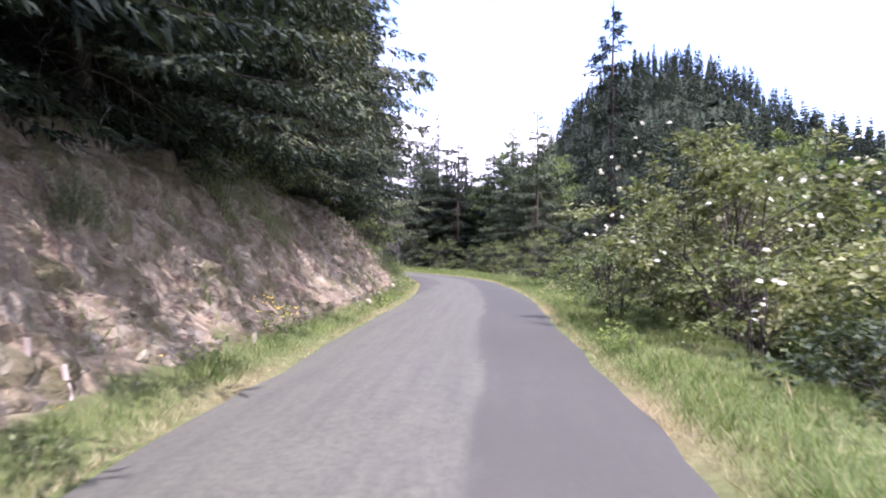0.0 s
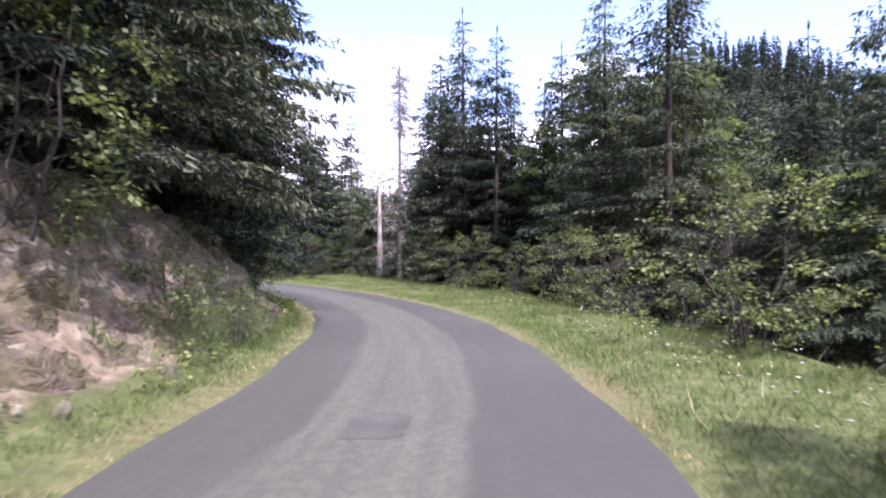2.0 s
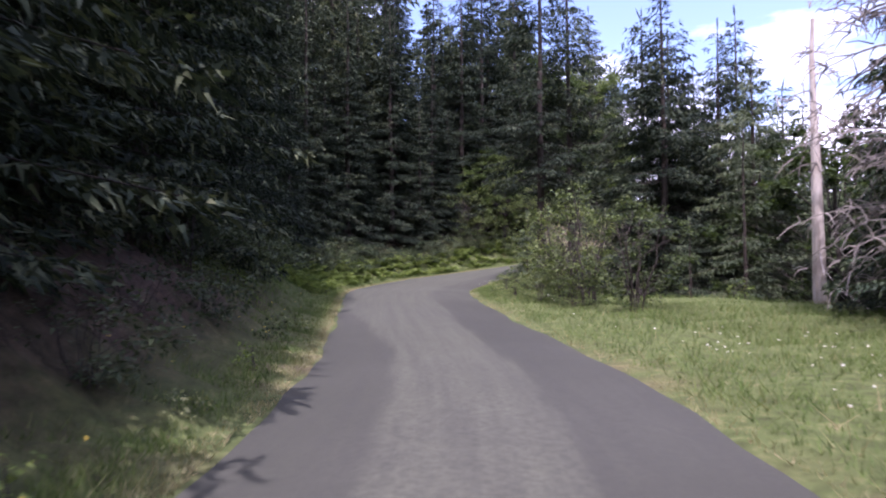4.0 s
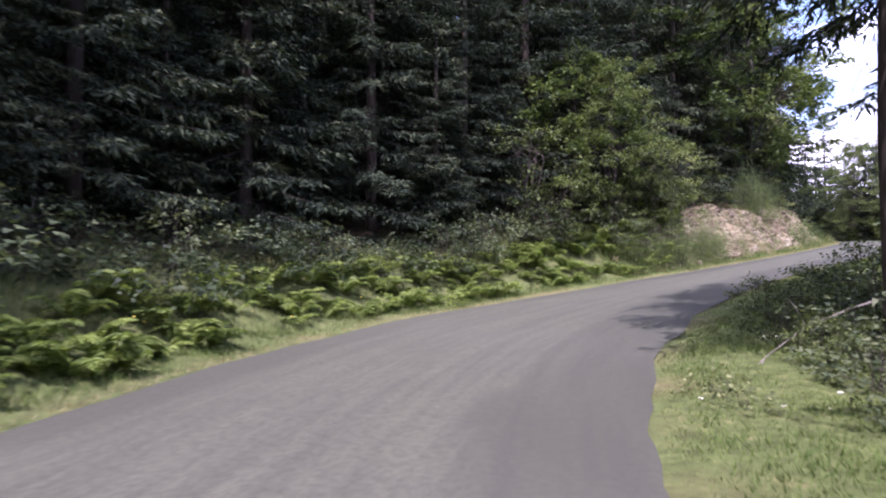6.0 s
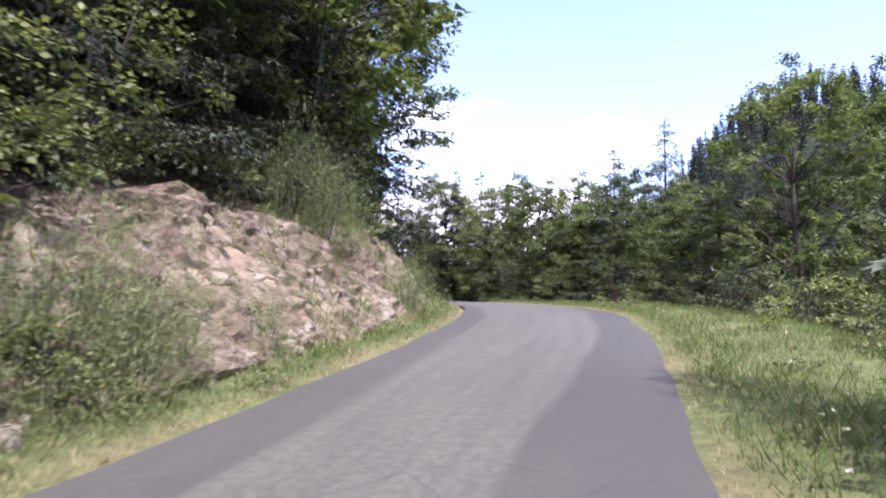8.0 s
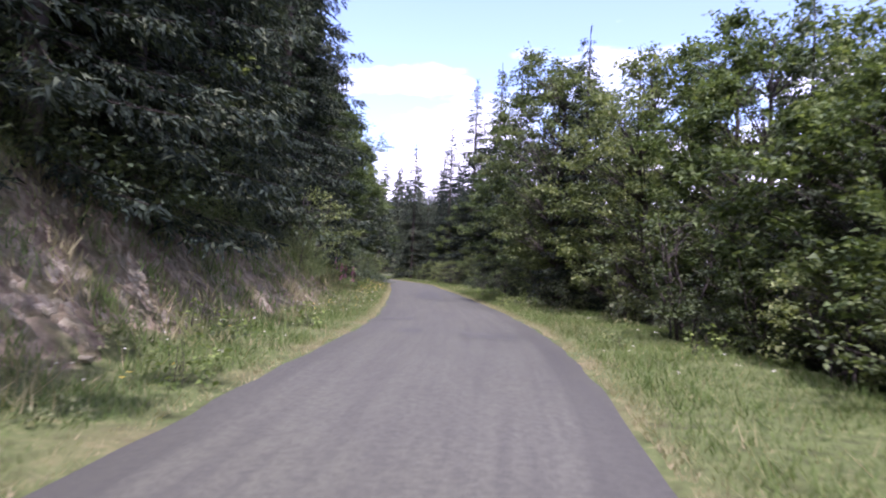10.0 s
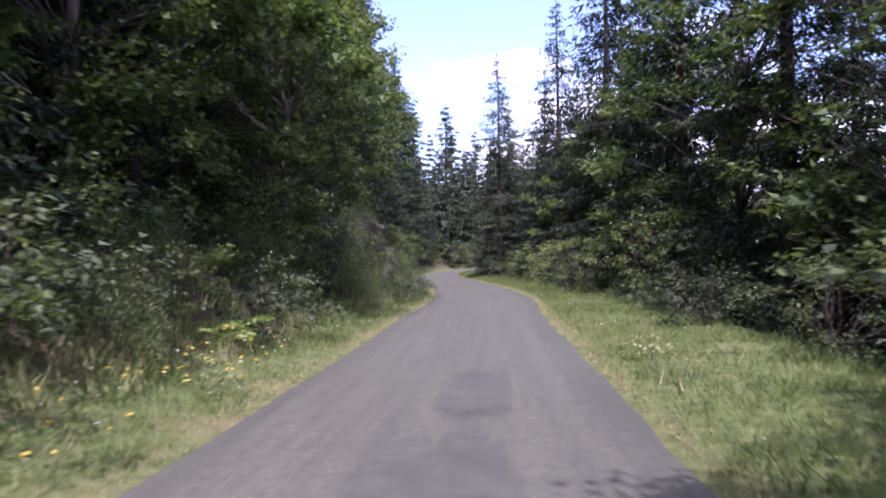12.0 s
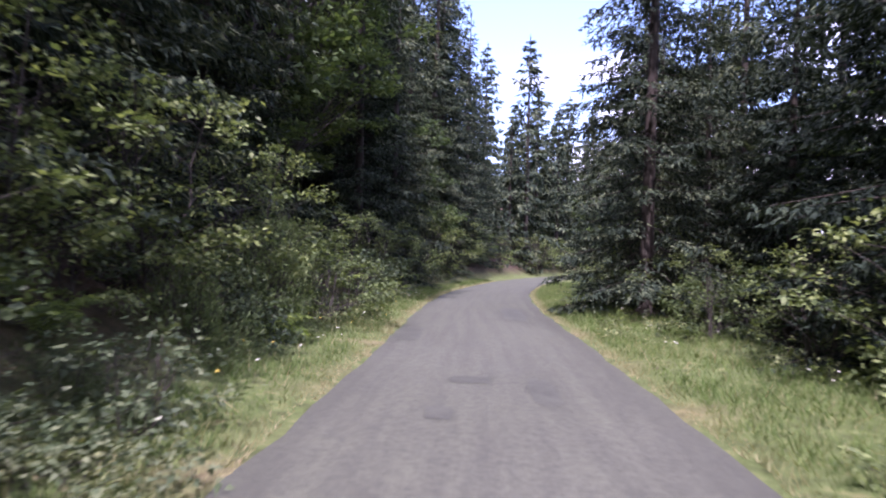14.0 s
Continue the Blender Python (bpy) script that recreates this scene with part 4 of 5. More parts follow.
# trees and bushes that stand out
hero(elder, 5.0, 11.6, 0.95, 30, 0.1)
hero(elder, 6.2, 7.4, 0.95, 140, 0.1)
hero(elder, 7.0, 15.5, 1.0, 250, 0.1)
hero(hazel[2], 3.6, 13.6, 0.95, 20, 0.05)
hero(hazel[2], 4.2, 17.0, 0.9, 160, 0.05)
hero(hazel[2], 4.4, 9.2, 0.9, 250, 0.05)
hero(bramble[0], 4.3, 6.0, 0.9, 50, 0.05)
trees += [(-6.7, 71.0), (-4.5, 65.5), (-5.4, 67.8), (-6.8, 67.4), (-5.6, 63.5)]
hero(thin_spruce, 6.6, 25.7, 0.98, 20, 0.1)
for s, d, size in ((66.2, -5.2, 0.85), (68.4, -4.8, 1.05), (70.6, -4.7, 0.95), (73.4, -5.4, 0.7), (77.0, -5.6, 0.7)):
    hero(hazel[1], *on_road(s, d)[:2], size, 77 * s, 0.05)
for s, d, size in ((69.6, -3.7, 0.5), (72.2, -3.5, 0.5), (74.6, -3.6, 0.45), (67.2, -4.0, 0.5)):
    hero(hazel[2], *on_road(s, d)[:2], size, 77 * s, 0.05)
hero(leaf_tree[2], *on_road(98.5, 5.6)[:2], 0.8, 40, 0.1)
hero(hazel[1], *on_road(102.3, 4.6)[:2], 1.0, 10, 0.1)
hero(hazel[1], *on_road(104.6, 5.2)[:2], 0.9, 110, 0.1)
hero(hazel[0], *on_road(100.6, 4.4)[:2], 1.0, 210, 0.1)
hero(hazel[0], *on_road(96.5, 4.6)[:2], 1.0, 300, 0.1)
for s, d, size in ((95.4, 5.4, 1.25), (97.6, 5.6, 1.25)):
    hero(hazel[1], *on_road(s, d)[:2], size, 77 * s, 0.1)
hero(near_leaf[1], *on_road(99.2, 4.4)[:2], 0.85, 80, 0.1)
hero(hazel[1], *on_road(101.4, 3.7)[:2], 0.8, 140, 0.1)
hero(hazel[0], *on_road(99.8, 3.5)[:2], 0.75, 30, 0.1)
for s, d, size in ((98.6, 3.1, 0.8), (99.8, 3.0, 0.75), (101.4, 3.1, 0.85), (102.6, 2.95, 0.85), (103.5, 2.85, 0.65), (105.6, 2.9, 0.5), (112.8, 3.0, 0.5), (109.8, 4.0, 0.95), (110.6, 4.4, 1.0)):
    put(broom_bush[1], *on_road(s, d)[:2], size, 77 * s, 0.05)
hero(front_spruce[0], *on_road(84.5, 7.4)[:2], 0.90, 10, 0.1)
hero(front_spruce[2], *on_road(87.6, 7.2)[:2], 1.00, 130, 0.1)
hero(front_spruce[0], *on_road(91.0, 7.0)[:2], 0.95, 250, 0.1)
hero(front_spruce[2], *on_road(94.4, 6.8)[:2], 0.90, 60, 0.1)
hero(leaf_tree[0], -28.9, 105.0, 1.35, 120, 0.2)
hero(leaf_tree[1], -30.6, 100.0, 1.1, 200, 0.2)
hero(leaf_tree[0], -29.6, 111.0, 0.95, 300, 0.2)
hero(bare_spruce, -19.5, 78.5, 1.1, 10, 0.1)
hero(bare_spruce, -18.9, 80.4, 1.05, 130, 0.1)
hero(young_spruce[1], -20.2, 93.6, 0.95, 100, 0.1)
put(hazel[2], *on_road(90.2, -3.75)[:2], 0.5, 20, 0.05)
for s, d, size in ((86.4, -4.3, 0.4), (88.0, -4.6, 0.5), (89.2, -4.4, 0.45), (90.6, -4.6, 0.6), (93.5, -5.0, 0.8), (84.4, -4.7, 0.38), (83.2, -4.9, 0.4)):
    put(hazel[2], *on_road(s, d)[:2], size, 77 * s, 0.05)
hero(leaf_tree[0], *on_road(174.0, 7.0)[:2], 0.95, 40, 0.1)
hero(leaf_tree[1], *on_road(178.0, 6.6)[:2], 0.9, 140, 0.1)
hero(leaf_tree[0], *on_road(182.0, 6.4)[:2], 0.9, 240, 0.1)
hero(hazel[0], -44.0, 165.4, 0.9, 30, 0.05)
hero(near_leaf[1], *on_road(165.8, 4.3)[:2], 0.8, 30, 0.05)
hero(hazel[1], *on_road(167.4, 3.8)[:2], 0.8, 130, 0.05)
scatter(hazel[2:] + bramble, 152, 168, 0.3, 2.2, 16, 1, 1.2, taken=[], scale=(0.7, 1.1))
for s, d, size in ((168.8, 3.6, 0.8), (170.2, 3.3, 0.75), (171.6, 3.2, 0.6), (172.6, 4.6, 1.0), (175.2, 4.9, 1.2), (177.2, 5.0, 1.1), (179.6, 4.8, 1.0), (183.4, 3.6, 0.9), (171.0, 3.9, 1.0)):
    put(broom_bush[1], *on_road(s, d)[:2], size, 77 * s, 0.05)
for s, d, size in ((184.2, 3.9, 0.7), (186.4, 4.2, 0.8), (181.4, 3.2, 0.5), (178.6, 3.3, 0.45), (191.5, 4.0, 0.8), (199.5, 3.9, 0.7)):
    put(hazel[1], *on_road(s, d)[:2], size, 77 * s, 0.05)
hero(near_spruce[0], -16.5, 123.0, 0.88, 80, 0.1)
hero(near_spruce[1], -18.6, 127.0, 0.55, 180, 0.1)
hero(near_leaf[0], -29.0, 137.4, 1.0, 60, 0.1)
hero(near_leaf[1], *on_road(139.6, -5.8)[:2], 1.05, 160, 0.1)
hero(near_leaf[0], *on_road(146.5, -5.8)[:2], 0.95, 260, 0.1)
hero(leaf_tree[1], *on_road(150.5, -5.6)[:2], 0.85, 20, 0.1)
hero(near_leaf[1], -47.5, 153.3, 0.58, 15, 0.05)
hero(front_spruce[0], -55.9, 183.7, 0.95, 15, 0.1)
# hill side
for s, d, size in ((103.4, 6.6, 0.9), (106.4, 6.3, 0.95), (109.4, 6.6, 0.9), (112.6, 6.4, 0.85)):
    hero(front_spruce[2], *on_road(s, d)[:2], size, 77 * s, 0.1)
scatter(bramble, 101, 117, 2.4, 4.2, 14, 1, 1.0, taken=[], scale=(0.7, 1.1))
for s, d, size in ((-10.0, 5.4, 1.0), (-6.4, 5.9, 1.0), (-3.0, 5.3, 1.0), (0.4, 6.0, 1.05), (3.4, 5.6, 1.0), (6.4, 6.1, 1.0), (9.4, 5.5, 0.95), (12.4, 6.0, 1.0), (15.4, 5.5, 0.95), (18.4, 5.9, 1.0), (21.4, 6.6, 0.95), (24.4, 7.4, 1.0), (27.4, 7.6, 0.95), (30.4, 7.6, 1.0), (33.6, 7.0, 1.0), (36.8, 5.8, 0.95), (40.0, 6.0, 0.95), (43.4, 6.2, 0.95)):
    hero(shade_spruce, *on_road(s, d)[:2], size, 77 * s, 0.1)
hero(leaf_tree[1], *on_road(198.0, 6.4)[:2], 1.2, 70, 0.1)
hero(leaf_tree[1], *on_road(202.0, 6.6)[:2], 1.25, 170, 0.1)
hero(front_spruce[0], *on_road(206.0, 5.0)[:2], 1.0, 270, 0.1)
hero(front_spruce[2], *on_road(210.0, 4.6)[:2], 1.0, 20, 0.1)
hero(front_spruce[0], *on_road(195.0, 6.2)[:2], 0.9, 120, 0.1)
hero(front_spruce[1], *on_road(188.0, 6.4)[:2], 1.0, 70, 0.1)
for s, d, size in ((166.0, -7.0, 0.9), (173.0, -6.6, 0.95), (181.0, -6.4, 1.0), (190.0, -6.4, 0.9)):
    hero(front_spruce[1], *on_road(s, d)[:2], size, 77 * s, 0.1)
hero(front_spruce[1], *on_road(191.8, 6.4)[:2], 1.05, 170, 0.1)
hero(front_spruce[2], *on_road(144.5, -5.2)[:2], 0.7, 60, 0.1)
scatter(front_spruce, 150, 172, 3.4, 5.0, 7, 1, 2.4, taken=trees, scale=(0.95, 1.15))
scatter(leaf_tree[:2] + leaf_tree[:2] + front_spruce[:1], 160, 188, 2.8, 4.4, 9, -1, 2.6, taken=trees, scale=(0.85, 1.1))
for s, d, size in ((157.0, 6.0, 0.85), (160.6, 5.8, 0.9), (164.4, 6.0, 0.95), (169.0, 5.8, 0.95)):
    hero(leaf_tree[0], *on_road(s, d)[:2], size, 77 * s, 0.1)
scatter(bank_spruce, -20, 37, 4.0, 8.0, 26, 1, 2.0, taken=trees)
scatter(front_spruce, 36, 44, 2.2, 3.4, 4, 1, 1.8, taken=trees)
scatter(near_spruce, 18, 40, 4.0, 6.0, 8, 1, 2.1, taken=trees)
hero(hazel[1], *on_road(33.4, 4.3)[:2], 0.95, 50, 0.05)
hero(hazel[2], *on_road(35.8, 3.4)[:2], 0.7, 250, 0.05)
scatter(front_spruce, 42, 60, 1.9, 3.4, 8, 1, 2.3, taken=trees)
scatter(front_spruce, 60, 80, 2.6, 4.6, 9, 1, 2.2, taken=trees, scale=(0.95, 1.25))
scatter(front_spruce[2:] + front_spruce[:1], 60, 99, 2.6, 4.4, 17, 1, 1.9, taken=trees, scale=(0.5, 0.68))
scatter(front_spruce, 80, 99, 4.6, 6.2, 10, 1, 1.9, taken=trees, scale=(0.95, 1.25))
scatter(bramble, 66, 97, 1.0, 2.4, 16, 1, 1.5, taken=[], scale=(0.7, 1.1))
scatter(near_spruce, 74, 104, 4.5, 12, 18, 1, 2.4, taken=trees, scale=(1.0, 1.2))
scatter(near_spruce, 98, 140, 3.4, 7, 18, 1, 2.3, taken=trees)
scatter(front_spruce, 126, 150, 2.2, 4.0, 6, 1, 2.4, taken=trees, scale=(0.9, 1.1))
scatter(near_leaf, 124, 150, 2.4, 4.5, 4, 1, 2.2, taken=trees, scale=(0.6, 0.9))
scatter(front_spruce[:2] + leaf_tree + leaf_tree[2:], 146, 216, 2.2, 4.6, 21, 1, 2.6, taken=trees, keep=lambda s, e: not 157 < s < 214)
scatter(near_spruce, 154, 174, 4.4, 7.0, 7, 1, 2.2, taken=trees)
scatter(broom_bush, 156, 174, 0.3, 2.6, 9, 1, 1.3, taken=[], scale=(0.8, 1.1))
scatter(bramble, 66, 99, 0.9, 2.4, 14, 1, 1.3, taken=[], scale=(0.7, 1.0))
scatter(hazel, 208, 262, 0.3, 3.5, 22, 1, 1.7, taken=[], scale=(0.9, 1.4))
scatter(hazel, 208, 240, 0.3, 2.5, 8, -1, 1.7, taken=[], scale=(0.8, 1.2))
scatter(front_spruce, 172, 187, 2.6, 4.4, 8, 1, 2.2, taken=trees)
scatter(broom_bush + hazel[2:] + bramble + hazel[2:], 183, 201, -0.1, 2.4, 24, 1, 0.9, taken=[], scale=(0.6, 1.0))
scatter(front_spruce[:2], 187, 236, 2.2, 3.8, 13, 1, 2.6, taken=trees, scale=(1.0, 1.2))
scatter(bramble + hazel[:1], 120, 180, 1.6, 6.0, 36, 1, 1.6, taken=[], scale=(0.9, 1.4))
scatter(hazel[2:], 100, 118, 0.3, 2.6, 8, 1, 1.3, taken=[], scale=(0.4, 0.6))
scatter(near_spruce, -10, 212, 5, 9, 34, 1, 2.6, taken=trees)
hill_spots = spots(-20, 250, 7, 18, 120, 1, 2.7, trees)
# valley side
scatter(near_spruce, 28, 46, 4.5, 9, 7, -1, 2.6, taken=trees, scale=(0.6, 0.75))
scatter(leaf_tree[:2], 28, 46, 6, 11, 6, -1, 2.4, taken=trees, scale=(0.75, 0.95))
scatter(near_spruce, 44, 60, 4.0, 7, 9, -1, 2.4, taken=trees, scale=(0.75, 1.0))
scatter(leaf_tree[:2], 44, 60, 6.5, 11, 7, -1, 2.4, taken=trees, scale=(1.0, 1.2))
scatter(near_spruce, 80, 99, 5.5, 15.0, 18, -1, 2.5, taken=trees, scale=(0.85, 1.1))
scatter(young_spruce, 68, 80, 2.0, 4.0, 5, -1, 2.0, taken=trees, scale=(0.5, 0.8))
hero(near_spruce[0], -4.2, 74.5, 0.85, 30, 0.1)
hero(near_spruce[0], -9.5, 76.5, 0.9, 130, 0.1)
hero(near_spruce[1], -0.6, 70.0, 0.8, 230, 0.1)
scatter(near_spruce + leaf_tree[:1], 58, 82, 2.5, 9.0, 18, -1, 2.4, taken=trees, scale=(0.85, 1.1))
scatter(leaf_tree[:1] + leaf_tree[2:] + near_spruce[:1], 118, 129, 2.8, 9.0, 18, -1, 1.8, taken=trees, scale=(0.48, 0.62))
scatter(leaf_tree[:2], 117, 139, 3.4, 9.0, 14, -1, 2.0, taken=trees, scale=(0.68, 0.85))
scatter(leaf_tree[:1] + leaf_tree[2:] + near_spruce[:1], 128, 139, 2.4, 8.0, 10, -1, 1.8, taken=trees, scale=(0.55, 0.75))
scatter(front_spruce[2:], 137, 212, 2.0, 3.8, 7, -1, 3.0, taken=trees, scale=(0.65, 0.85))
scatter(near_leaf, 137, 212, 2.0, 3.8, 10, -1, 3.0, taken=trees, scale=(0.8, 1.1))
scatter(near_spruce, 184, 216, 3.0, 8.0, 12, -1, 2.3, taken=trees, scale=(0.9, 1.15))
scatter([leaf_tree[1], leaf_tree[0], near_spruce[0]], 137, 212, 3.5, 6.5, 14, -1, 2.5, taken=trees, scale=(0.75, 1.0))
scatter([leaf_tree[0], leaf_tree[1]], 44, 92, 5.5, 11, 9, -1, 2.6, taken=trees)
valley_spots = spots(14, 92, 9, 24, 62, -1, 2.9, trees) + spots(92, 120, 11, 24, 22, -1, 2.9, trees) + spots(120, 250, 7, 22, 60, -1, 2.9, trees)
# beyond the end of the visible road
hill_spots += spots(212, 320, 1.5, 12, 44, 1, 3.0, trees)
valley_spots += spots(212, 320, 1.5, 12, 44, -1, 3.0, trees)
stand("deep_forest", back_spruce, hill_spots, "dense dark spruce forest on the hillside above the road", (0.95, 1.3))
stand("deep_forest", back_spruce + [back_leaf, back_leaf], valley_spots, "dense mixed forest on the slope below the road", (0.75, 1.0))

# edge growth
low = []
scatter(hazel, 22, 58, 0.2, 2.2, 10, -1, 2.6, taken=low, scale=(0.6, 1.0))
scatter(young_spruce[:1] + hazel[2:] + bramble, 76, 96, 0.4, 1.8, 8, -1, 1.5, taken=low, scale=(0.6, 0.9))
scatter(bramble + hazel[2:], 99, 122, 0.6, 2.6, 14, -1, 1.4, taken=low, scale=(0.6, 1.0))
scatter(hazel[:2], 100, 124, 3.0, 7.0, 9, -1, 2.0, taken=low, scale=(0.8, 1.1))
scatter(hazel + bramble, 122, 208, 0.2, 2.0, 46, -1, 1.5, taken=low, scale=(0.6, 1.0))
scatter(bramble, 40, 66, 0.5, 1.9, 14, 1, 1.4, taken=low, scale=(0.6, 1.0))
scatter(hazel[2:], 10, 40, 0.8, 2.6, 4, 1, 3.0, taken=low, scale=(0.5, 0.9))
scatter(hazel + bramble, 142, 226, 0.2, 1.8, 40, 1, 1.5, taken=low, scale=(0.55, 0.95), keep=lambda s, e: not 156 < s < 185)
scatter(bramble, 172, 186, -0.7, -0.1, 7, 1, 1.2, taken=low, scale=(0.5, 0.7))
scatter(broom_bush, 99, 122, -0.2, 0.5, 4, 1, 1.2, taken=low, scale=(0.6, 0.8))
scatter(broom_bush, 104, 146, 0.8, 3.0, 9, 1, 1.3, taken=low)
scatter(broom_bush, 4, 40, 0.0, 2.0, 7, 1, 1.6, taken=low, scale=(0.5, 0.8))
scatter(ferns, 98, 103, 0.2, 2.6, 16, 1, 0.6, taken=[], scale=(0.8, 1.2), sink=0.03)
scatter(ferns, 72, 101, -0.1, 1.3, 130, 1, 0.38, taken=[], scale=(0.55, 0.95), sink=0.03)
scatter(ferns, 148, 200, 0.0, 1.6, 24, 1, 0.7, taken=[], scale=(0.6, 1.0), sink=0.03)
scatter([pink], 144, 151, -0.1, 0.8, 6, 1, 0.3, taken=[], sink=0.02)


scatter(weed, -3, 205, -1.0, 0.3, 90, 1, 0.5, taken=[], scale=(0.6, 1.1), sink=0.02, keep=lambda s, e: float(verge_left(s)) + e > 0.35)
scatter(weed, -3, 205, -1.9, 0.4, 110, -1, 0.5, taken=[], scale=(0.6, 1.1), sink=0.02, keep=lambda s, e: float(verge_right(s)) + e > 0.45)


def dead_tree(name, x, y, tall, thick, material, boughs, label, seed, lean=(0, 0)):
    """A dead trunk with brittle, leafless branches."""
    r = np.random.default_rng(seed)
    root = plant(name, label, "tree")
    k = np.linspace(0, 1, 10)
    line = np.c_[lean[0] * k + np.cumsum(r.normal(0, 0.015, 10)), lean[1] * k + np.cumsum(r.normal(0, 0.015, 10)), -0.5 + (tall + 0.5) * k]
    twigs = Cloud(r).tube(line, thick * (1 - 0.75 * k) + 0.01, 9)
    trunk = twigs.make("trunk", material, root)
    for _ in range(boughs):
        twigs = Cloud(r)
        q = r.uniform(0.12, 0.99)
        p = np.array([np.interp(q, k, line[:, i]) for i in range(3)])
        a, long = r.uniform(0, 6.28), r.uniform(0.6, 2.3) * (1.15 - q * 0.75)
        out = np.array([math.cos(a), math.sin(a), r.uniform(-0.45, 0.35)])
        u = np.linspace(0, 1, 5)[:, None]
        b = p + out * long * u + np.array([0, 0, -0.35]) * long * u**2
        twigs.tube(b, 0.034 * (1.05 - u[:, 0]), 3)
        n = 9
        st = b[r.integers(1, 5, n)]
        for j in range(n):
            w = unit(out * 0.6 + r.normal(0, 0.6, 3)) * r.uniform(0.2, 0.6)
            twigs.tube(np.array([st[j], st[j] + w * 0.5, st[j] + w + (0, 0, -0.12)]), [0.02, 0.015, 0.007], 3)
        twigs.make("branch", material, trunk)
    root.location = (x, y, float(heights(np.array([x]), np.array([y]))[0]))
    return root


dead_tree("dead_birch", -6.7, 71.0, 8.0, 0.19, BIRCH_BARK, 10, "dead birch with a bleached white trunk by the verge", 3)
dead_tree("dead_spruce", -4.5, 65.5, 13.0, 0.17, GREY_BARK, 190, "leafless dead grey spruce with brittle branches by the verge", 4)


def stake(x, y, tall, tilt, turn):
    bm = bmesh.new()
    bmesh.ops.create_cone(bm, cap_ends=True, segments=8, radius1=0.03, radius2=0.026, depth=tall)
    for v in bm.verts:
        v.co.x += 0.006 * math.sin(9 * v.co.z)
    me = bpy.data.meshes.new("stake")
    bm.to_mesh(me)
    bm.free()
    me.materials.append(WOOD)
    ob = new("wooden_stake", me)
    z = float(heights(np.array([x]), np.array([y]))[0])
    ob.matrix_world = pose(x, y, z + tall / 2 - 0.1, tilt, tilt * 0.6, turn)
    return tagged(ob, "short weathered wooden stake at the foot of the bank", "stake", "stakes")


stake(-3.35, 5.3, 0.6, 3, 0)
stake(-3.1, 5.45, 0.45, -14, 40)

# ---- grass and flowers of the verges ----
def sward(name, s_from, s_to, side, e_from, e_to, per_metre, tall, label, seed, straw=0.0):
    """Grass blades along one verge."""
    r = np.random.default_rng(seed)
    n = int((s_to - s_from) * per_metre)
    s = r.uniform(s_from, s_to, n)
    k = r.uniform(0, 1, n) ** 1.15
    lo = e_from + 0.08 * waves(s, s * 0, 0.5, seed)
    e = lo + (e_to(s) - lo) * k
    d = side * (half_width(s) + e)
    p = on_road(s, d)
    clump = waves(p[:, 0], p[:, 1], 0.55, seed) * 0.5 + 0.5
    use = r.uniform(0, 1, n) < 0.35 + 0.65 * clump
    p, e, clump = p[use], e[use], clump[use]
    p[:, 2] = heights(p[:, 0], p[:, 1]) - 0.015
    m = len(p)
    s = s[use]
    mown = knots(s, (72, 1), (78, 0.5), (96, 0.55), (101, 1)) if side < 0 else 1.0
    rise = tall * mown * r.uniform(0.4, 1.25, m) * np.clip(0.3 + e / 0.8, 0.3, 1.0) * (0.6 + 0.6 * clump)
    a = r.uniform(0, 2 * np.pi, m)
    w = 0.003 + 0.005 * r.uniform(0, 1, m)
    side_v = np.stack([np.cos(a), np.sin(a), 0 * a], 1)
    bend = r.normal(0, 0.6, (m, 2)) * rise[:, None]
    tip = p + np.c_[bend, rise]
    v = np.stack([p - side_v * w[:, None], p + side_v * w[:, None], tip], 1).reshape(-1, 3)
    ob = mesh_object(name, v, np.arange(3 * m).reshape(m, 3), GRASS)
    dry = np.clip(0.75 - e / 0.5, 0, 0.75) + 0.35 * (r.uniform(0, 1, m) < 0.15) + 0.14 * ease(waves(p[:, 0], p[:, 1], 2.4, seed + 1) - 0.1) + straw * r.uniform(0.5, 1, m)
    dry = dry * (knots(s, (70, 1), (76, 0.35), (96, 0.35), (101, 1)) if side < 0 else 1.0)
    give(ob, dry=np.repeat(np.clip(dry, 0, 1), 3))
    return tagged(ob, label, "grass", kind="stuff")


sward("verge_grass", -4, 225, 1, 0.08, lambda s: verge_left(s) + 0.5, 1200, 0.15, "rough green and straw-coloured grass on the hill-side verge", 1)
sward("verge_grass", -4, 225, -1, 0.08, lambda s: verge_right(s) + 0.9, 1900, 0.155, "long green grass with dry stalks on the valley-side verge", 2)
sward("meadow_grass", 44, 66, -1, 2.6, lambda s: verge_right(s) + 3.0, 800, 0.3, "long meadow grass on the wide verge", 3)


sward("bank_grass", 62, 102, 1, 0.8, lambda s: verge_left(s) + 2.4, 900, 0.26, "long shaded grass among the ferns", 4)
sward("dry_stalks", 4, 215, -1, 0.5, lambda s: verge_right(s) + 0.9, 30, 0.23, "thin straw-coloured grass stalks above the verge", 5, straw=0.8)
sward("dry_stalks", 100, 205, 1, 0.3, lambda s: verge_left(s) + 0.6, 24, 0.25, "thin straw-coloured grass stalks above the hill-side verge", 6, straw=0.8)


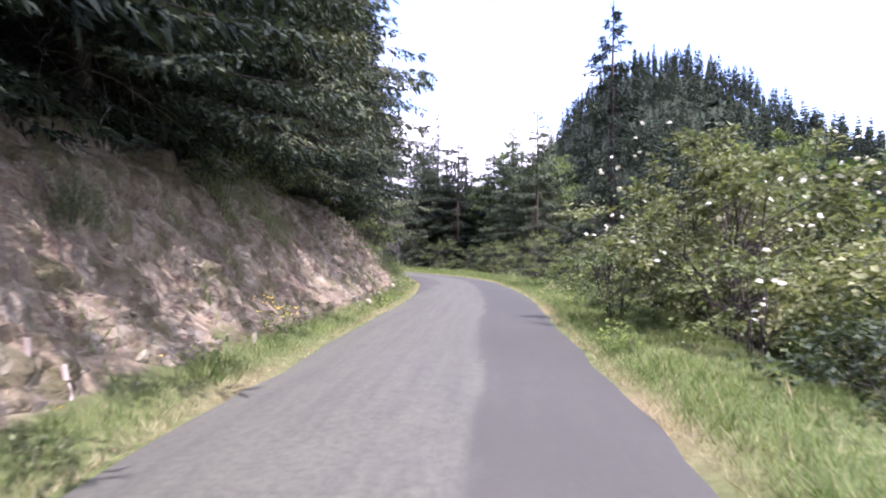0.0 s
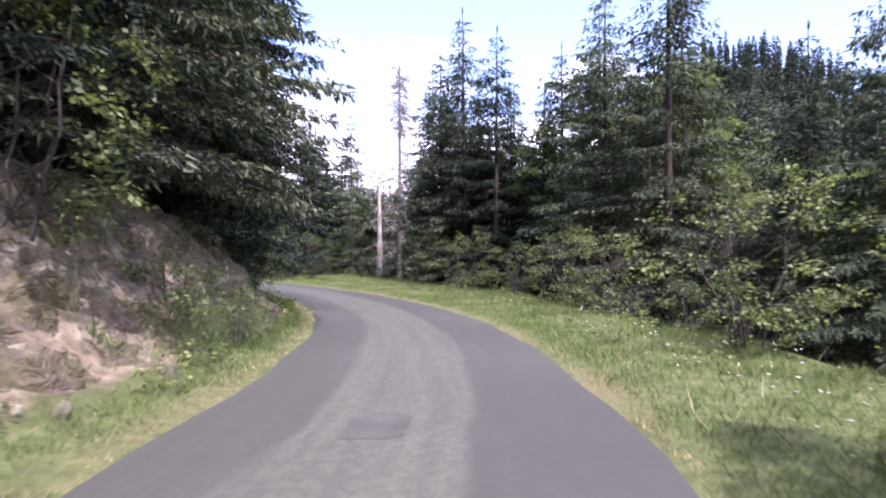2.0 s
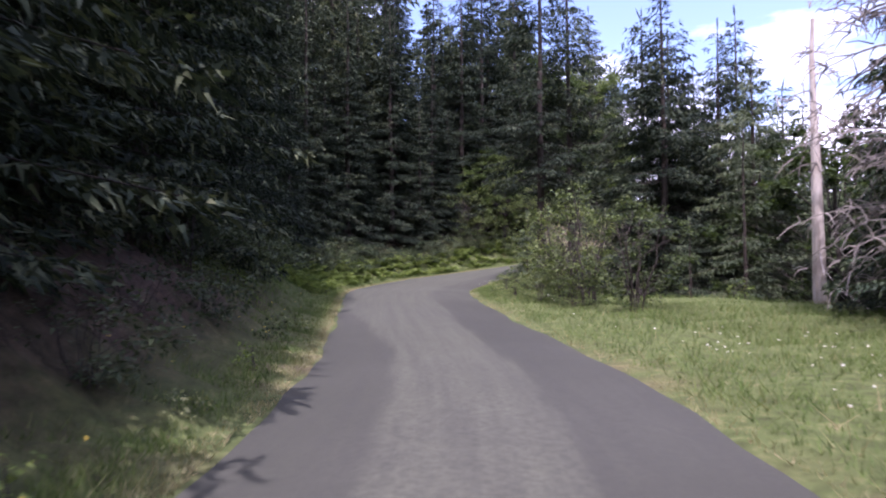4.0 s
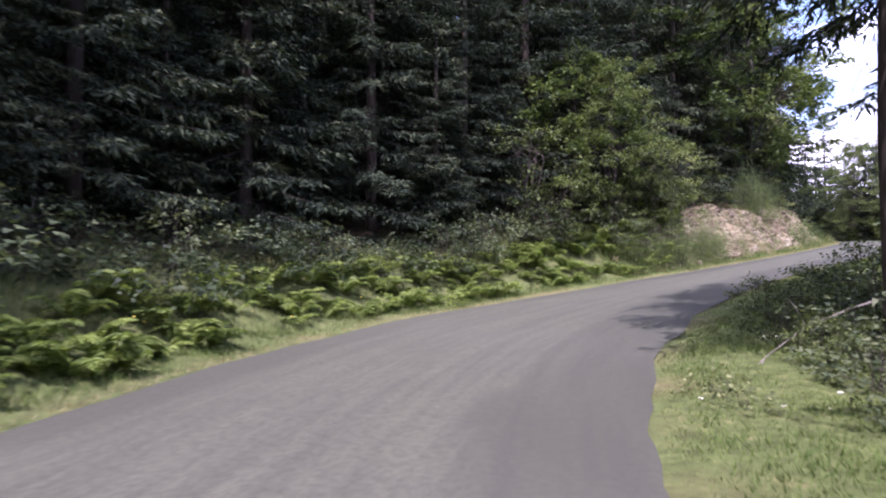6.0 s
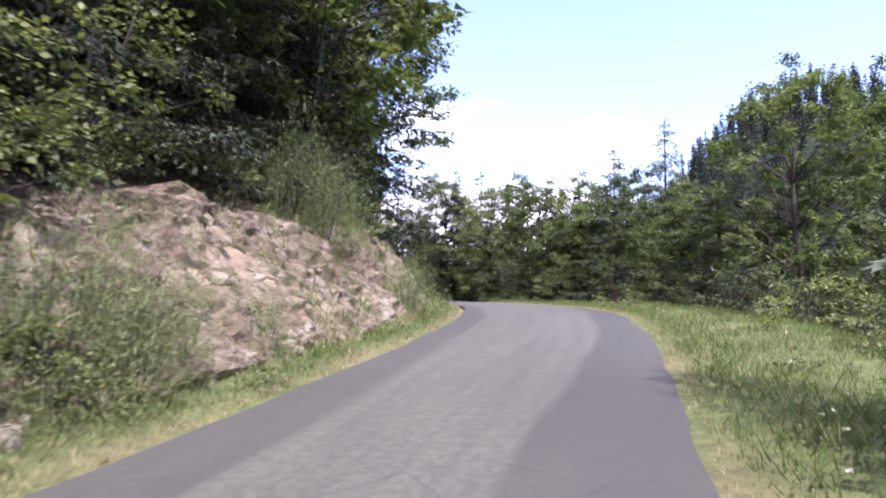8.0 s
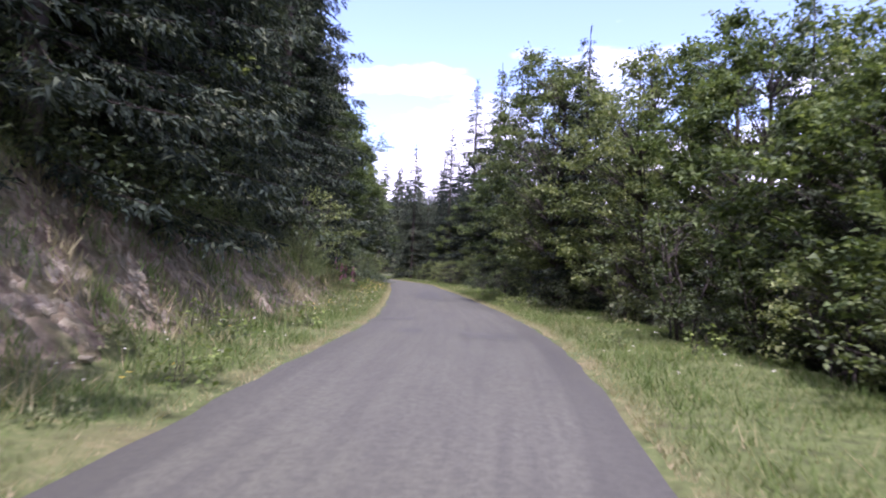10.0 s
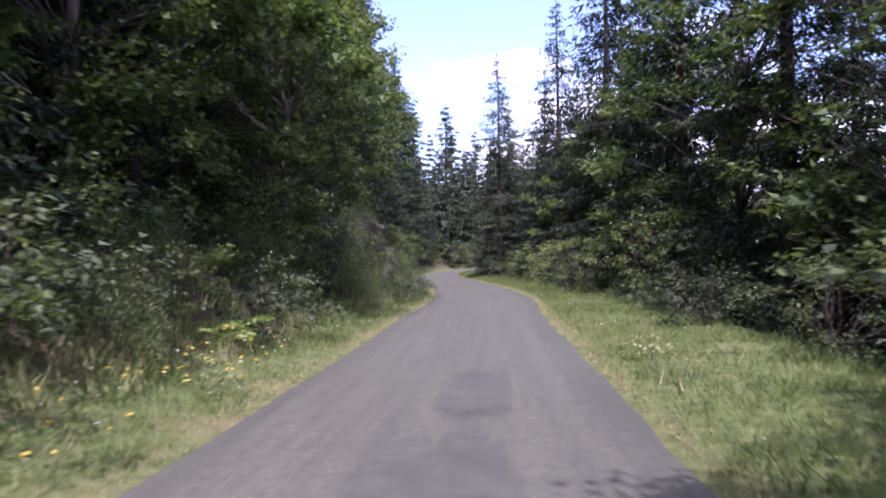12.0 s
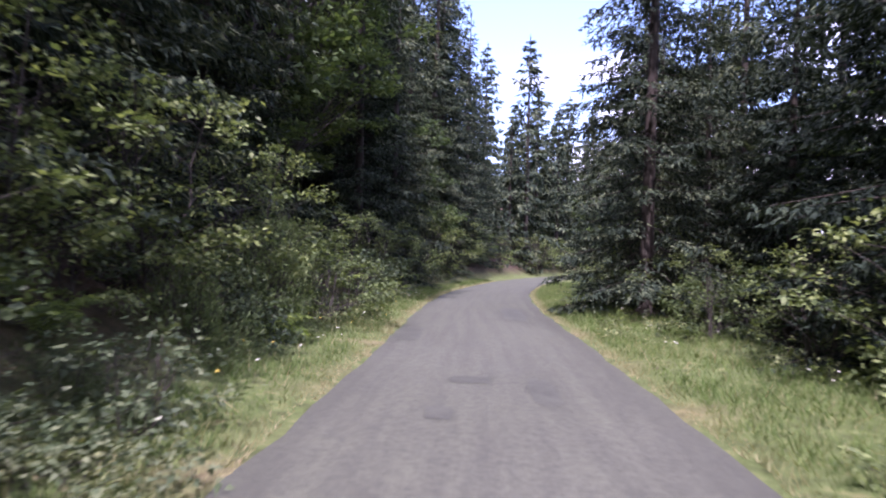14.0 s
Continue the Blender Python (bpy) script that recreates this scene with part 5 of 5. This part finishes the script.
def tufts(name, s_from, s_to, count, tall, label, seed):
    """Scattered tufts of dry grass and weeds on a bank."""
    r = np.random.default_rng(seed)
    s = r.uniform(s_from, s_to, count)
    d = half_width(s) + verge_left(s) + bank_width(s) * r.uniform(-0.1, 1.1, count)
    at = on_road(s, d)
    per = 26
    p = np.repeat(at, per, axis=0) + np.c_[r.normal(0, 0.13, (count * per, 2)), np.zeros(count * per)]
    l = np.repeat(np.stack([np.interp(s, ALONG, LEFT[:, 0]), np.interp(s, ALONG, LEFT[:, 1])], 1), per, axis=0)
    p[:, :2] -= l * 0.2
    p[:, 2] = heights(p[:, 0] + l[:, 0] * 0.2, p[:, 1] + l[:, 1] * 0.2) + 0.02
    m = len(p)
    a = r.uniform(0, 6.28, m)
    side = np.stack([np.cos(a), np.sin(a), 0 * a], 1) * (0.005 + 0.008 * r.uniform(0, 1, m))[:, None]
    tip = p + np.c_[r.normal(0, 0.35, (m, 2)), r.uniform(0.3, 1.2, m)] * tall * np.repeat(r.uniform(0.5, 1.3, count), per)[:, None]
    ob = mesh_object(name, np.stack([p - side, p + side, tip], 1).reshape(-1, 3), np.arange(3 * m).reshape(m, 3), GRASS)
    give(ob, dry=np.repeat(np.clip(np.repeat(r.uniform(-0.6, 0.75, count), per), 0, 1), 3))
    return tagged(ob, label, "grass", kind="stuff")


tufts("bank_grass", -4, 46, 110, 0.22, "tufts of weeds and dry grass on the earth bank", 1)
tufts("bank_grass", 97, 121, 230, 0.24, "tufts of weeds and dry grass on the rocky cutting", 2)
tufts("bank_grass", 122, 172, 1000, 0.32, "dry pale grass and weeds covering the bank", 3)


def blossoms(name, s_from, s_to, side, e_from, e_to, count, material, label, seed, size=0.024):
    r = np.random.default_rng(seed)
    c = Cloud(r)
    s = r.uniform(s_from, s_to, count)
    p = on_road(s, side * (half_width(s) + r.uniform(e_from, e_to, count)))
    p[:, 2] = heights(p[:, 0], p[:, 1]) + r.uniform(0.2, 0.42, count)
    q = np.repeat(p, 5, axis=0)
    c.kites(q, r.normal(size=(len(q), 3)) * (1, 1, 0.25), size, size * 0.75, 0.0)
    return tagged(c.make(name, material), label, "flowers", kind="stuff")


blossoms("daisies", 14, 60, -1, 0.8, 2.8, 360, WHITE_PETAL, "small white daisies dotted through the verge grass", 1)
blossoms("daisies", 120, 205, 1, 0.3, 1.7, 260, WHITE_PETAL, "small white daisies dotted along the hill-side verge", 2)
blossoms("buttercups", 0, 205, 1, 0.3, 1.4, 200, YELLOW_PETAL, "small yellow buttercups dotted along the verge", 3)
blossoms("buttercups", 10.4, 11.6, 1, 0.8, 1.5, 34, YELLOW_PETAL, "cluster of orange-yellow flowers at the foot of the bank", 5, 0.034)
blossoms("buttercups", 146, 160, 1, 0.3, 1.5, 90, YELLOW_PETAL, "yellow flowers in the grass below the bank", 6, 0.034)
blossoms("daisies", 0, 205, -1, 0.3, 2.0, 220, WHITE_PETAL, "small white verge flowers in the grass", 4)


# ---- distant wooded hills ----
def far_woods(name, count, place, label, seed):
    """A far wood of many light spruces, joined."""
    r = np.random.default_rng(seed)
    stand(name, far_spruce, place(r, count), label, (0.6, 1.25), True)


def across_valley(r, n):
    near, far = n * 3 // 5, n * 2 // 5
    p = np.vstack([np.c_[r.uniform(12, 250, near), r.uniform(140, 370, near)], np.c_[r.uniform(20, 250, far), r.uniform(370, 620, far)]])
    _, d, _ = nearest(p[:, 0], p[:, 1])
    return p[(d < -40) & (far_hill(p[:, 0], p[:, 1]) > 10)]


def valley_floor(r, n):
    s, e = r.uniform(-40, 300, n), r.uniform(24, 90, n)
    p = on_road(s, -(2 + e))[:, :2]
    _, d, _ = nearest(p[:, 0], p[:, 1])
    return p[d < -24]


def up_hill(r, n):
    s, e = r.uniform(-40, 330, n), r.uniform(28, 120, n)
    p = on_road(s, 2 + e)[:, :2]
    _, d, _ = nearest(p[:, 0], p[:, 1])
    return p[d > 27]


far_woods("far_woods", 2000, across_valley, "dark conifer woods on the hills across the valley", 1)
far_woods("far_woods", 420, valley_floor, "conifer woods on the low ground of the valley", 3)
far_woods("far_woods", 180, up_hill, "conifer woods climbing the hill above the road", 2)

for source in PROTO:
    for ob in (*source.children_recursive, source):
        bpy.data.objects.remove(ob)
